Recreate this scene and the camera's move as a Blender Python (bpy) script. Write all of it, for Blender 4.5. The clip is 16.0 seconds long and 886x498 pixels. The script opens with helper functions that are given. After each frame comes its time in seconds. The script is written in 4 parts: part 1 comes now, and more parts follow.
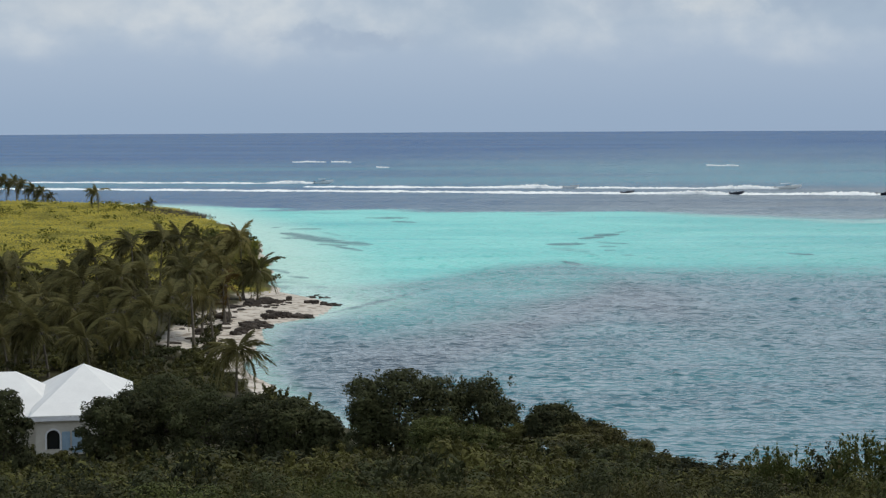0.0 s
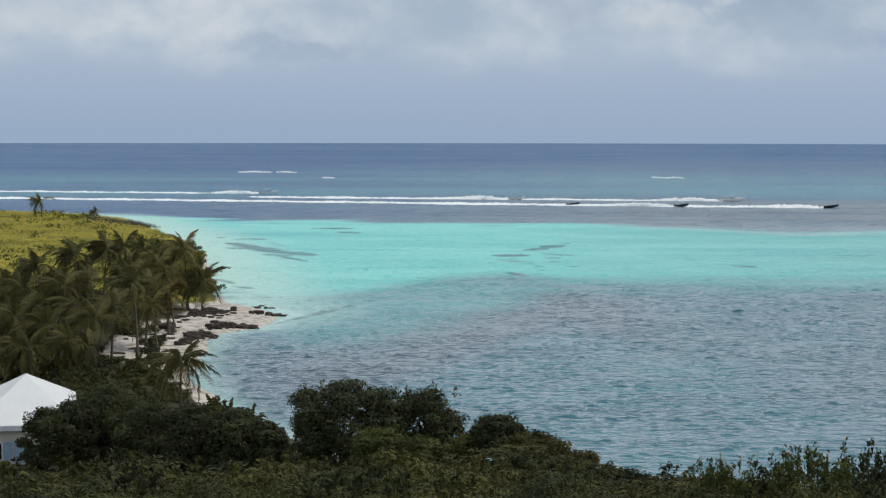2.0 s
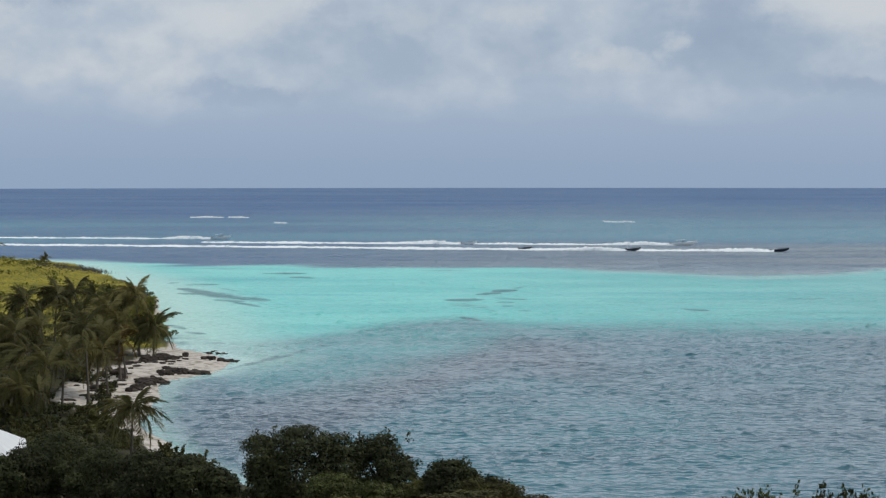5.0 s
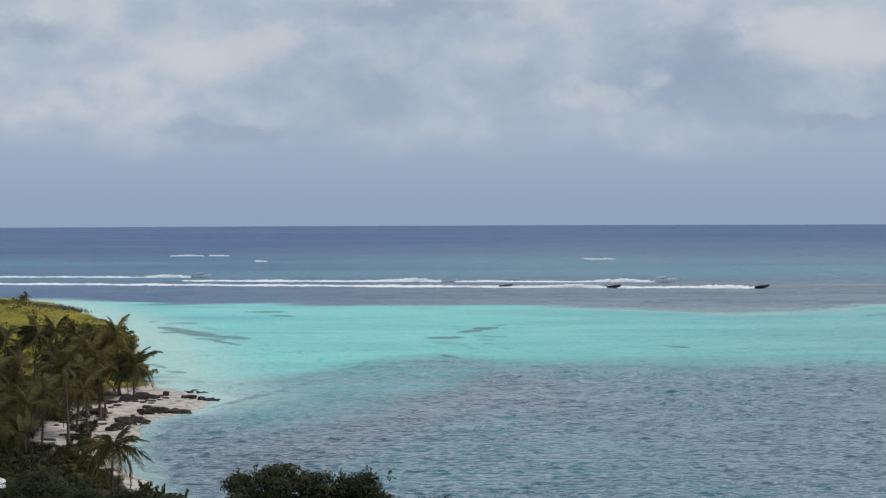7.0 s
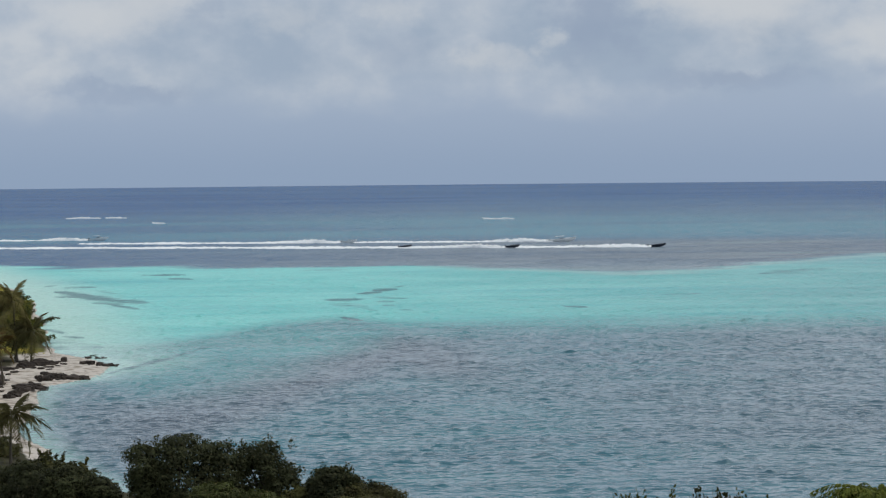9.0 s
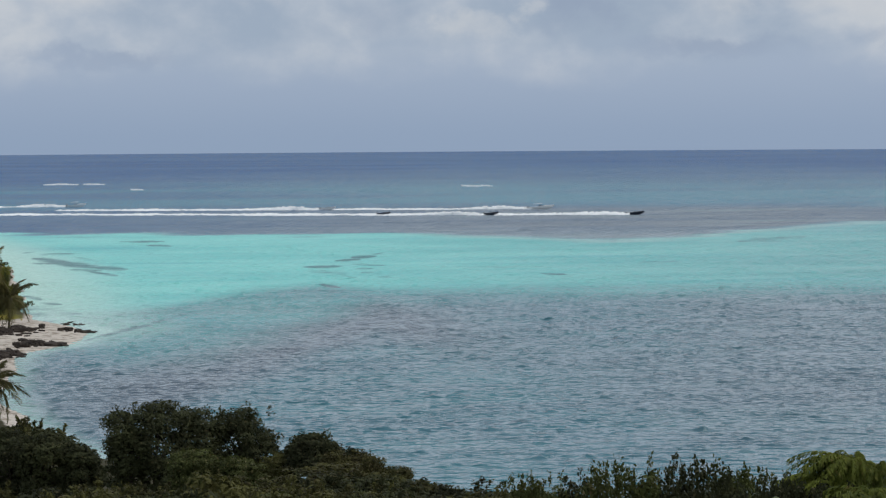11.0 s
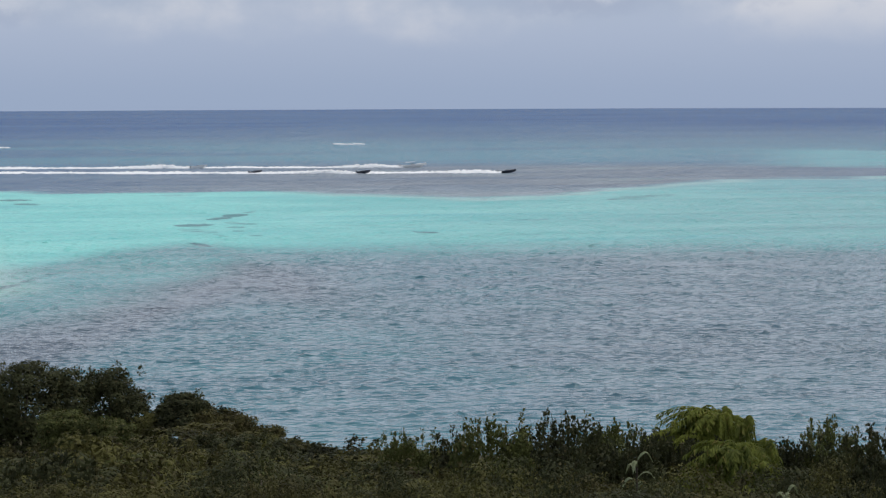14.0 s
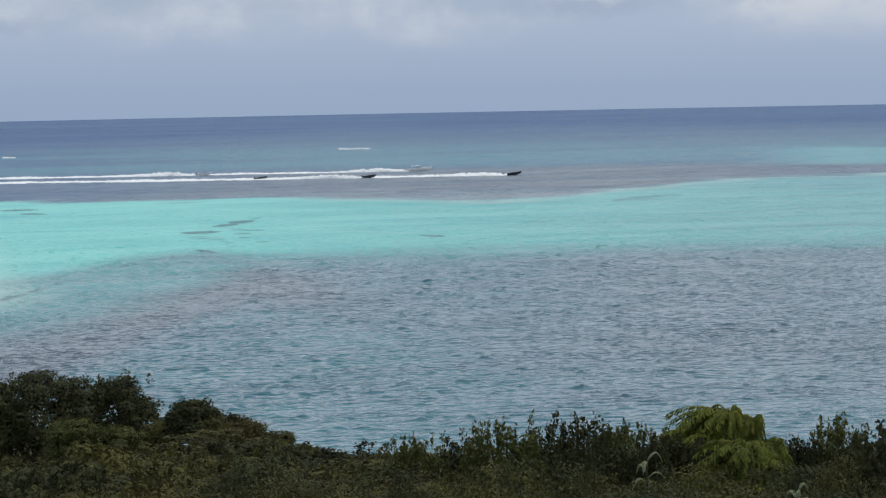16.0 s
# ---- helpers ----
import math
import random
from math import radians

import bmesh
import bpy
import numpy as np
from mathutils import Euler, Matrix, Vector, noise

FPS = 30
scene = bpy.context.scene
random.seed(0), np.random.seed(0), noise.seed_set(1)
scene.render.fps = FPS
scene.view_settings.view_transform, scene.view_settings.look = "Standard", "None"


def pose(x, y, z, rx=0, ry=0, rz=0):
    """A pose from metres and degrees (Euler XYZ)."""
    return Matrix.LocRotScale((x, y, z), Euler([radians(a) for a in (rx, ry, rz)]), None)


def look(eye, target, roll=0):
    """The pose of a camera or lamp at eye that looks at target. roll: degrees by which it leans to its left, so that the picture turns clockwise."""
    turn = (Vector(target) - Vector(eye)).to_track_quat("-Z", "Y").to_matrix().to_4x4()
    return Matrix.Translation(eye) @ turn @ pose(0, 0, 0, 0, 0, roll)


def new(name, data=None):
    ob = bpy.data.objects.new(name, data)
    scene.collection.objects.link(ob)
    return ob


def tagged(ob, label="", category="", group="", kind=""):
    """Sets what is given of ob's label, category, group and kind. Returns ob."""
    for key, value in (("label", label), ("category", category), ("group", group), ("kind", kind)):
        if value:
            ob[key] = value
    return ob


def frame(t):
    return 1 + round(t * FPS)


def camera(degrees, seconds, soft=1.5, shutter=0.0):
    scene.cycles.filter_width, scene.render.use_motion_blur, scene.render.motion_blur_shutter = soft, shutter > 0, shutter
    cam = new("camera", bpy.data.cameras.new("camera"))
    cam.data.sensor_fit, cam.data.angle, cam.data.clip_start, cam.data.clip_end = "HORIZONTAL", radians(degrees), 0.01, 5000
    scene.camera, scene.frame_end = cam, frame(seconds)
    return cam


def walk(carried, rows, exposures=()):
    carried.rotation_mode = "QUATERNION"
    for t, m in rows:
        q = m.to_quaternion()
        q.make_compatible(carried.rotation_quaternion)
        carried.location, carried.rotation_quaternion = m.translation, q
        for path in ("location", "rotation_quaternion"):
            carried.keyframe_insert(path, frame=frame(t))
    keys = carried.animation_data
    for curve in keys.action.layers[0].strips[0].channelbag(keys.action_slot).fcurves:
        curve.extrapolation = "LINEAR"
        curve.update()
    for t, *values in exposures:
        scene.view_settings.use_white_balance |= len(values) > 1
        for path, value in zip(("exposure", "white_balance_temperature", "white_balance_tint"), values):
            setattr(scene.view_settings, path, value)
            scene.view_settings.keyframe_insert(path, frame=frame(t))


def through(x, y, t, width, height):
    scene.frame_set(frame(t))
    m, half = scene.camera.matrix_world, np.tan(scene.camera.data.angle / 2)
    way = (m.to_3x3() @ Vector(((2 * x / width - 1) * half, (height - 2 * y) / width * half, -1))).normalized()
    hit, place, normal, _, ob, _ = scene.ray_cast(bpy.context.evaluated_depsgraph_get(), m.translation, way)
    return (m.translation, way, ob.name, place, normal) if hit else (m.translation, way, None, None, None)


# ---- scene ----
EYE = (0.3, 0.2, 36.0)


def aim(yaw, pitch, roll, step=0.0):
    """The camera's pose at the lookout: degrees to the left of +y, up, and lean; then a step back up the bank."""
    a, b = radians(yaw), radians(pitch)
    way = Vector((-math.sin(a) * math.cos(b), math.cos(a) * math.cos(b), math.sin(b)))
    eye = Vector(EYE) + Vector((0, -0.8, 0.65)) * step
    return look(eye, eye + way * 100, roll)


cam = camera(26.88, 16.0, soft=1.3)
AIMS = [
    (0.0, 3.749, -4.141, -0.295), (0.5, 3.218, -4.061, -0.275), (1.0, 2.667, -3.859, -0.191),
    (1.5, 2.234, -3.886, -0.090), (2.0, 2.062, -3.807, 0.073), (2.5, 1.811, -3.408, 0.186),
    (3.0, 1.614, -2.942, 0.249), (3.5, 1.389, -2.805, 0.221), (4.0, 1.058, -2.612, 0.171),
    (6.5, 0.318, -1.847, -0.244), (7.0, -0.003, -1.262, -0.220), (7.5, -2.193, -1.101, -0.132),
    (8.0, -2.653, -1.372, -0.028), (8.5, -2.569, -1.929, -0.051), (9.0, -3.117, -2.538, -0.556),
    (11.5, -4.057, -3.697, -0.432), (12.0, -4.380, -3.874, -0.553), (12.5, -4.427, -4.033, -0.556),
    (13.0, -4.684, -4.347, -0.447), (13.5, -6.080, -4.755, -0.186), (14.0, -7.718, -4.865, -0.229),
    (14.5, -7.828, -4.620, -0.349), (15.0, -8.311, -4.429, -0.355), (15.5, -8.144, -4.691, -0.617),
    (16.0, -7.513, -4.760, -1.124),
]
EXPOSURES = [(0.0, 0.12, 6500, 6), (4.0, 0.05, 6450, 7), (6.5, -0.05, 6350, 8), (7.5, -0.06, 6380, 9), (9.0, -0.08, 6430, 8),
             (12.5, -0.08, 6480, 11), (13.5, 0.08, 6600, 13), (14.5, 0.10, 6560, 13), (16.0, 0.08, 6470, 10)]
walk(cam, [(t, aim(y, p, r, min(1.0, max(0.0, (t - 8.0) / 1.0)))) for t, y, p, r in AIMS], EXPOSURES)

# ---- sky and sun ----
SUN_UP, SUN_TURN = 60.0, 75.0   # degrees above the horizon, and clockwise from +y
world = bpy.data.worlds.new("world")
scene.world = world
world.use_nodes = True


class Graph:
    """A short way to add and link shader nodes."""

    def __init__(self, tree):
        self.tree = tree
        tree.nodes.clear()

    def add(self, kind, ins=None):
        n = self.tree.nodes.new(kind)
        return self.fill(n, ins)

    def fill(self, n, ins):
        for k, v in (ins or {}).items():
            if isinstance(v, bpy.types.NodeSocket):
                self.tree.links.new(v, n.inputs[k])
            else:
                n.inputs[k].default_value = v
        return n

    def math(self, op, a, b=0.0, c=0.0, clamp=False):
        n = self.add("ShaderNodeMath", {0: a, 1: b, 2: c})
        n.operation, n.use_clamp = op, clamp
        return n.outputs[0]

    def ramp(self, x, lo, hi, a=0.0, b=1.0, smooth=True):
        n = self.add("ShaderNodeMapRange", {"Value": x, "From Min": lo, "From Max": hi, "To Min": a, "To Max": b})
        n.interpolation_type = "SMOOTHSTEP" if smooth else "LINEAR"
        return n.outputs[0]

    def mix(self, f, a, b, blend="MIX"):
        n = self.add("ShaderNodeMix")
        n.data_type, n.blend_type = "RGBA", blend
        for k, v in ((0, f), (6, a), (7, b)):
            if isinstance(v, bpy.types.NodeSocket):
                self.tree.links.new(v, n.inputs[k])
            else:
                n.inputs[k].default_value = v if k == 0 else (*v[:3], 1.0)
        return n.outputs[2]

    def noise(self, vec, scale, detail=4.0, rough=0.55, lac=2.0):
        n = self.add("ShaderNodeTexNoise", {"Vector": vec, "Scale": scale, "Detail": detail, "Roughness": rough, "Lacunarity": lac})
        return n.outputs[0]

    def mapped(self, vec, scale=(1, 1, 1), loc=(0, 0, 0), rot=(0, 0, 0)):
        return self.add("ShaderNodeMapping", {"Vector": vec, "Scale": scale, "Location": loc, "Rotation": rot}).outputs[0]


def make_sky():
    g = Graph(world.node_tree)
    way = g.add("ShaderNodeTexCoord").outputs["Generated"]
    s = g.add("ShaderNodeSeparateXYZ", {0: way})
    az = g.math("ARCTAN2", s.outputs[0], s.outputs[1])
    up = s.outputs[2]
    sky = g.add("ShaderNodeTexSky")
    sky.sky_type, sky.sun_disc = "NISHITA", False
    sky.sun_elevation, sky.sun_rotation = radians(SUN_UP), radians(SUN_TURN)
    sky.altitude, sky.dust_density = 30, 2.0
    clear = g.mix(1.0, sky.outputs[0], (0.085, 0.085, 0.09), "MULTIPLY")
    # rainy haze low over the sea, pale blue-grey
    haze = g.mix(g.ramp(up, -0.01, 0.05), (0.315, 0.410, 0.570), (0.385, 0.468, 0.615))
    low = g.mix(0.12, haze, clear)
    # heaped grey-white cloud from about two degrees up; seen low, it is stretched flat
    flat = g.add("ShaderNodeCombineXYZ", {0: az, 1: g.math("MULTIPLY", up, 1.35), 2: 0.0}).outputs[0]
    big = g.noise(g.mapped(flat, loc=(3.37, 1.6, 0)), 7.0, 3.0, 0.5)
    mid = g.noise(g.mapped(flat, loc=(1.2, 0.4, 0.7)), 19.0, 5.0, 0.5)
    fine = g.noise(g.mapped(flat, loc=(0.3, 7.4, 0.2)), 60.0, 4.0, 0.55)
    edge = g.math("ADD", up, g.math("MULTIPLY_ADD", mid, 0.035, -0.0175))
    cover = g.ramp(edge, 0.024, 0.056)
    lump = g.math("ADD", g.math("MULTIPLY", big, 0.50), g.math("MULTIPLY_ADD", mid, 0.44, g.math("MULTIPLY", fine, 0.13)))
    tone = g.mix(g.ramp(lump, 0.41, 0.55), (0.355, 0.430, 0.540), (0.445, 0.505, 0.597))
    tone = g.mix(g.ramp(lump, 0.51, 0.63), tone, (0.56, 0.595, 0.65))
    # the larger heads and grey undersides of the cumulus over the sea: azimuth, height, half sizes in degrees
    warp = g.add("ShaderNodeVectorMath", {0: g.add("ShaderNodeTexNoise", {"Vector": g.mapped(flat, loc=(5.1, 2.2, 0.3)), "Scale": 30.0, "Detail": 6.0, "Roughness": 0.62}).outputs[1], 1: (0.5, 0.5, 0.5)})
    warp.operation = "SUBTRACT"
    bent = g.add("ShaderNodeVectorMath", {0: warp.outputs[0], 1: (0.075, 0.036, 0.0), 2: g.add("ShaderNodeCombineXYZ", {0: az, 1: up, 2: 0.0}).outputs[0]})
    bent.operation = "MULTIPLY_ADD"

    def puff(c, a0, e0, ra, re, color, most, hard):
        at = g.add("ShaderNodeVectorMath", {0: bent.outputs[0], 1: (radians(a0), radians(e0), 0)})
        at.operation = "SUBTRACT"
        by = g.add("ShaderNodeVectorMath", {0: at.outputs[0], 1: (1 / radians(ra), 1 / radians(re), 0)})
        by.operation = "MULTIPLY"
        far = g.add("ShaderNodeVectorMath", {0: by.outputs[0]})
        far.operation = "LENGTH"
        return g.mix(g.ramp(far.outputs["Value"], 1.0, hard, 0.0, most), c, color)

    pale, grey = (0.60, 0.62, 0.655), (0.305, 0.372, 0.495)
    for a0, e0, ra, re, most in ((-6.6, 2.45, 3.6, 0.45, 0.75), (-12.8, 5.3, 2.4, 0.6, 0.6), (7.9, 4.4, 2.1, 1.9, 0.85), (12.2, 2.6, 3.6, 0.5, 0.8),
                                 (-0.8, 6.1, 4.4, 0.6, 0.7), (19.0, 3.0, 3.4, 0.6, 0.6), (-3.9, 4.9, 0.9, 0.8, 0.35), (1.6, 3.4, 1.6, 0.9, 0.3)):
        tone = puff(tone, a0, e0, ra, re, grey, 0.9 * most, 0.2)
    for a0, e0, ra, re, most in ((-6.6, 4.7, 2.9, 1.2, 0.7), (-5.2, 5.3, 1.2, 0.6, 0.5), (4.2, 3.25, 1.3, 0.7, 0.6), (5.3, 3.2, 0.9, 0.55, 0.35), (12.2, 4.9, 3.4, 1.7, 0.9), (10.3, 5.4, 1.2, 0.9, 0.5),
                                 (-14.8, 3.4, 3.0, 1.0, 0.5), (-1.6, 4.7, 1.8, 0.9, 0.4), (1.6, 4.8, 1.1, 0.7, 0.4), (6.3, 3.75, 0.8, 0.5, 0.45), (16.4, 4.0, 3.0, 0.9, 0.6)):
        tone = puff(tone, a0, e0, ra, re, pale, most, 0.1)
    body = g.mix(cover, low, tone)
    # gaps of clear sky among the clouds high overhead
    gap = g.math("MULTIPLY", g.ramp(lump, 0.50, 0.36), g.ramp(up, 0.15, 0.4))
    col = g.mix(g.math("MULTIPLY", gap, 0.7), body, clear)
    bg = g.add("ShaderNodeBackground", {"Color": col, "Strength": 1.0})
    out = g.add("ShaderNodeOutputWorld")
    g.tree.links.new(bg.outputs[0], out.inputs[0])


make_sky()
sun = new("sun", bpy.data.lights.new("sun", "SUN"))
sun.data.energy, sun.data.angle, sun.data.color = 1.5, radians(10), (1.0, 0.95, 0.87)
sun_way = Vector((math.sin(radians(SUN_TURN)) * math.cos(radians(SUN_UP)), math.cos(radians(SUN_TURN)) * math.cos(radians(SUN_UP)), math.sin(radians(SUN_UP))))
sun.matrix_world = look(sun_way * 300, (0, 0, 0))

# ---- materials ----


def material(name):
    m = bpy.data.materials.new(name)
    m.use_nodes = True
    return m, Graph(m.node_tree)


def finish(g, color, rough=0.7, spec=0.4, bump=None, strength=0.3, dist=0.05, metal=0.0, extra=None):
    ins = {"Base Color": color if isinstance(color, bpy.types.NodeSocket) else (*color, 1.0), "Roughness": rough,
           "Specular IOR Level": spec, "Metallic": metal}
    if bump is not None:
        ins["Normal"] = g.add("ShaderNodeBump", {"Height": bump, "Strength": strength, "Distance": dist}).outputs[0]
    ins.update(extra or {})
    p = g.add("ShaderNodeBsdfPrincipled", ins)
    out = g.add("ShaderNodeOutputMaterial")
    g.tree.links.new(p.outputs[0], out.inputs[0])
    return p


def attribute(g, name):
    n = g.add("ShaderNodeAttribute")
    n.attribute_name = name
    return n.outputs["Fac"]


def place(g):
    return g.add("ShaderNodeNewGeometry").outputs["Position"]


def leaf_material(name, dark, light, dry=None, through=0.25, patch=0.35, brown=0.0, amp=1.3, leafy=0.42, clump_shade=0.7):
    """Foliage: each leaf its own tone, whole bushes a little different, some dry; clump noise paints light and shade
    into the colour.
    """
    m, g = material(name)
    geo = g.add("ShaderNodeNewGeometry")
    isl = geo.outputs["Random Per Island"]
    ob = g.add("ShaderNodeObjectInfo").outputs["Random"]
    n = g.noise(geo.outputs["Position"], patch, 3.0)
    n3 = g.noise(geo.outputs["Position"], patch * 4.3, 3.0)
    f = g.math("MULTIPLY_ADD", isl, leafy, g.math("MULTIPLY_ADD", ob, 0.45, g.math("MULTIPLY_ADD", n, amp, 0.04 - 0.5 * leafy - 0.5 * amp)))
    f = g.math("MULTIPLY_ADD", n3, clump_shade, g.math("ADD", f, 0.10 - 0.5 * clump_shade))
    c = g.mix(g.math("ADD", f, 0.15, clamp=True), dark, light)
    if brown:
        turn = g.math("FRACT", g.math("MULTIPLY", ob, 7.31))
        c = g.mix(g.ramp(turn, 0.5, 1.0, 0.0, brown), c, (0.105, 0.066, 0.026))
    if dry:
        c = g.mix(g.ramp(isl, 0.9, 1.0), c, dry)
    p = g.add("ShaderNodeBsdfPrincipled", {"Base Color": c, "Roughness": 0.7, "Specular IOR Level": 0.15})
    t = g.add("ShaderNodeBsdfTranslucent", {"Color": c})
    x = g.add("ShaderNodeMixShader", {0: through, 1: p.outputs[0], 2: t.outputs[0]})
    out = g.add("ShaderNodeOutputMaterial")
    g.tree.links.new(x.outputs[0], out.inputs[0])
    return m


# strong clump noise: lit tufts and dark gaps put into the leaf colour
LEAF_SCRUB = leaf_material("scrub_leaves", (0.029, 0.027, 0.011), (0.120, 0.118, 0.034), (0.13, 0.11, 0.05), brown=0.08, amp=1.8, leafy=0.12, clump_shade=1.7)
LEAF_DARK = leaf_material("sea_grape_leaves", (0.021, 0.023, 0.011), (0.066, 0.074, 0.029), (0.08, 0.07, 0.03), leafy=0.34, clump_shade=1.1)
LEAF_LIGHT = leaf_material("young_scrub_leaves", (0.040, 0.046, 0.013), (0.108, 0.124, 0.036), (0.17, 0.14, 0.06))
LEAF_YELLOW = leaf_material("feathery_leaves", (0.050, 0.070, 0.012), (0.23, 0.26, 0.040), (0.22, 0.18, 0.05), 0.35, 0.8)
LEAF_TUFT = leaf_material("headland_tuft_leaves", (0.10, 0.105, 0.021), (0.25, 0.23, 0.042), None, 0.2, 0.1)
# the patch of sun on the headland is put into this bright leaf colour
LEAF_FIELD_SUNLIT = leaf_material("headland_scrub", (0.095, 0.095, 0.019), (0.44, 0.365, 0.06), None, 0.2, 0.06, 0.0, 3.0, 0.18)
LEAF_PALM = leaf_material("palm_fronds", (0.036, 0.035, 0.015), (0.205, 0.184, 0.070), (0.16, 0.12, 0.05), 0.32, 0.05)
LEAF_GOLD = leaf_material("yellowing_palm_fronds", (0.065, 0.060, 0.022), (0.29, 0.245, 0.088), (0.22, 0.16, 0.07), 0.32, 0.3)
LEAF_RUST = leaf_material("dry_palm_fronds", (0.05, 0.035, 0.010), (0.17, 0.105, 0.03), (0.2, 0.14, 0.06), 0.2, 0.2)
LEAF_PALE = leaf_material("pale_drooping_leaves", (0.13, 0.16, 0.08), (0.30, 0.33, 0.19), None, 0.3, 0.5)
GRASS_DRY = leaf_material("dry_grass", (0.05, 0.05, 0.02), (0.15, 0.13, 0.06), (0.22, 0.18, 0.1), 0.2)


def bark_material(name, a, b):
    m, g = material(name)
    pos = place(g)
    n = g.noise(g.mapped(pos, (1, 1, 0.25)), 6.0, 5.0, 0.65)
    wave = g.add("ShaderNodeTexWave", {"Vector": pos, "Scale": 2.5, "Distortion": 2.0, "Detail": 2.0})
    wave.bands_direction = "Z"
    rings = wave.outputs[1]
    c = g.mix(n, a, b)
    c = g.mix(g.math("MULTIPLY", rings, 0.35), c, a)
    finish(g, c, 0.85, 0.2, n, 0.5, 0.03)
    return m


BARK = bark_material("bark", (0.035, 0.028, 0.02), (0.12, 0.10, 0.08))
BARK_PALM = bark_material("palm_bark", (0.06, 0.05, 0.04), (0.21, 0.18, 0.14))


def ground_material():
    m, g = material("island_ground")
    pos = place(g)
    sand_f = attribute(g, "sand")
    field_f = attribute(g, "field")
    n1, n2, n3 = g.noise(pos, 0.05, 4.0), g.noise(pos, 0.6, 4.0), g.noise(pos, 6.0, 3.0)
    soil = g.mix(n2, (0.025, 0.024, 0.012), (0.07, 0.062, 0.03))
    fld = g.mix(g.ramp(n1, 0.35, 0.65), (0.12, 0.115, 0.017), (0.26, 0.235, 0.04))
    fld = g.mix(g.ramp(n2, 0.45, 0.7, 0.0, 0.6), fld, (0.06, 0.065, 0.015))
    sand = g.mix(n3, (0.52, 0.46, 0.40), (0.64, 0.58, 0.51))
    sand = g.mix(g.ramp(n2, 0.47, 0.62, 0.0, 0.75), sand, (0.20, 0.155, 0.11))
    c = g.mix(field_f, soil, fld)
    sf = g.ramp(g.math("ADD", sand_f, g.math("MULTIPLY_ADD", n2, 0.7, -0.35)), 0.35, 0.65)
    c = g.mix(sf, c, sand)
    finish(g, c, 0.92, 0.15, g.math("ADD", n2, g.math("MULTIPLY", n3, 0.3)), 0.5, 0.25)
    return m


GROUND = ground_material()


def sea_material():
    m, g = material("sea_water")
    pos = place(g)
    a = {k: attribute(g, k) for k in ("lagoon", "weed", "teal", "deep", "shallow", "purple", "flat")}
    big = g.noise(g.mapped(pos, (0.45, 1, 1)), 0.022, 5.0, 0.6)
    streak = g.noise(g.mapped(pos, (0.12, 1, 1)), 0.09, 5.0, 0.6)
    patch = g.noise(g.mapped(pos, (0.35, 1, 1)), 0.05, 4.0, 0.6)
    near = g.mix(g.ramp(patch, 0.36, 0.64), (0.060, 0.146, 0.188), (0.066, 0.190, 0.226))
    near = g.mix(g.ramp(streak, 0.45, 0.75, 0.0, 0.3), near, (0.082, 0.225, 0.265))
    c = g.mix(g.math("MULTIPLY", a["purple"], g.ramp(patch, 0.2, 0.7, 0.6, 0.85)), near, (0.105, 0.116, 0.150))
    wide = g.noise(g.mapped(pos, (0.3, 1, 1)), 0.0075, 5.0, 0.62)
    c = g.mix(a["deep"], c, g.mix(g.ramp(wide, 0.35, 0.65), (0.022, 0.082, 0.230), (0.055, 0.130, 0.265)))
    c = g.mix(g.math("MULTIPLY", a["teal"], g.ramp(wide, 0.32, 0.6, 0.25, 1.0)), c, (0.070, 0.225, 0.295))
    # reef flat behind the lagoon: brown-grey with thin pale and bluish streaks
    thin = g.noise(g.mapped(pos, (0.10, 1, 1), rot=(0, 0, 0.06)), 0.050, 5.0, 0.68)
    shelf = g.mix(g.ramp(thin, 0.44, 0.56), (0.100, 0.135, 0.178), (0.215, 0.232, 0.238))
    shelf = g.mix(g.ramp(thin, 0.55, 0.66, 0.0, 0.6), shelf, (0.17, 0.36, 0.37))
    c = g.mix(g.math("MULTIPLY", a["flat"], 0.85), c, shelf)
    lag = g.mix(g.ramp(big, 0.35, 0.65), (0.275, 0.71, 0.655), (0.195, 0.60, 0.57))
    lag = g.mix(g.ramp(streak, 0.55, 0.75, 0.0, 0.4), lag, (0.06, 0.48, 0.50))
    lag = g.mix(g.ramp(thin, 0.52, 0.66, 0.0, 0.55), lag, (0.125, 0.47, 0.50))
    torn_edge = g.math("MULTIPLY", g.math("MULTIPLY", a["lagoon"], g.math("SUBTRACT", 1.0, a["lagoon"])), g.math("MULTIPLY_ADD", thin, 3.4, -1.7))
    c = g.mix(g.math("ADD", a["lagoon"], torn_edge, clamp=True), c, lag)
    c = g.mix(g.math("MULTIPLY", a["shallow"], 0.95), c, (0.50, 0.74, 0.65))
    torn = g.noise(g.mapped(pos, (0.5, 1.0, 1), rot=(0, 0, 0.06)), 0.2, 4.0, 0.62)
    bed = g.ramp(g.math("MULTIPLY_ADD", torn, 2.4, g.math("MULTIPLY_ADD", a["weed"], 1.7, -1.6)), 0.0, 1.15, 0.0, 0.78)
    bed = g.math("MULTIPLY", bed, g.ramp(a["weed"], 0.02, 0.3))
    c = g.mix(bed, c, (0.062, 0.140, 0.162))
    # fine ripple on top of the modelled chop
    w1 = g.noise(g.mapped(pos, (0.5, 1, 1), rot=(0, 0, 0.10)), 0.58, 2.0, 0.5)
    w2 = g.noise(g.mapped(pos, (0.5, 0.8, 1), rot=(0, 0, -0.12)), 0.11, 2.0, 0.5)
    w3 = g.noise(g.mapped(pos, (0.6, 1, 1), rot=(0, 0, -0.16)), 1.7, 2.0, 0.5)
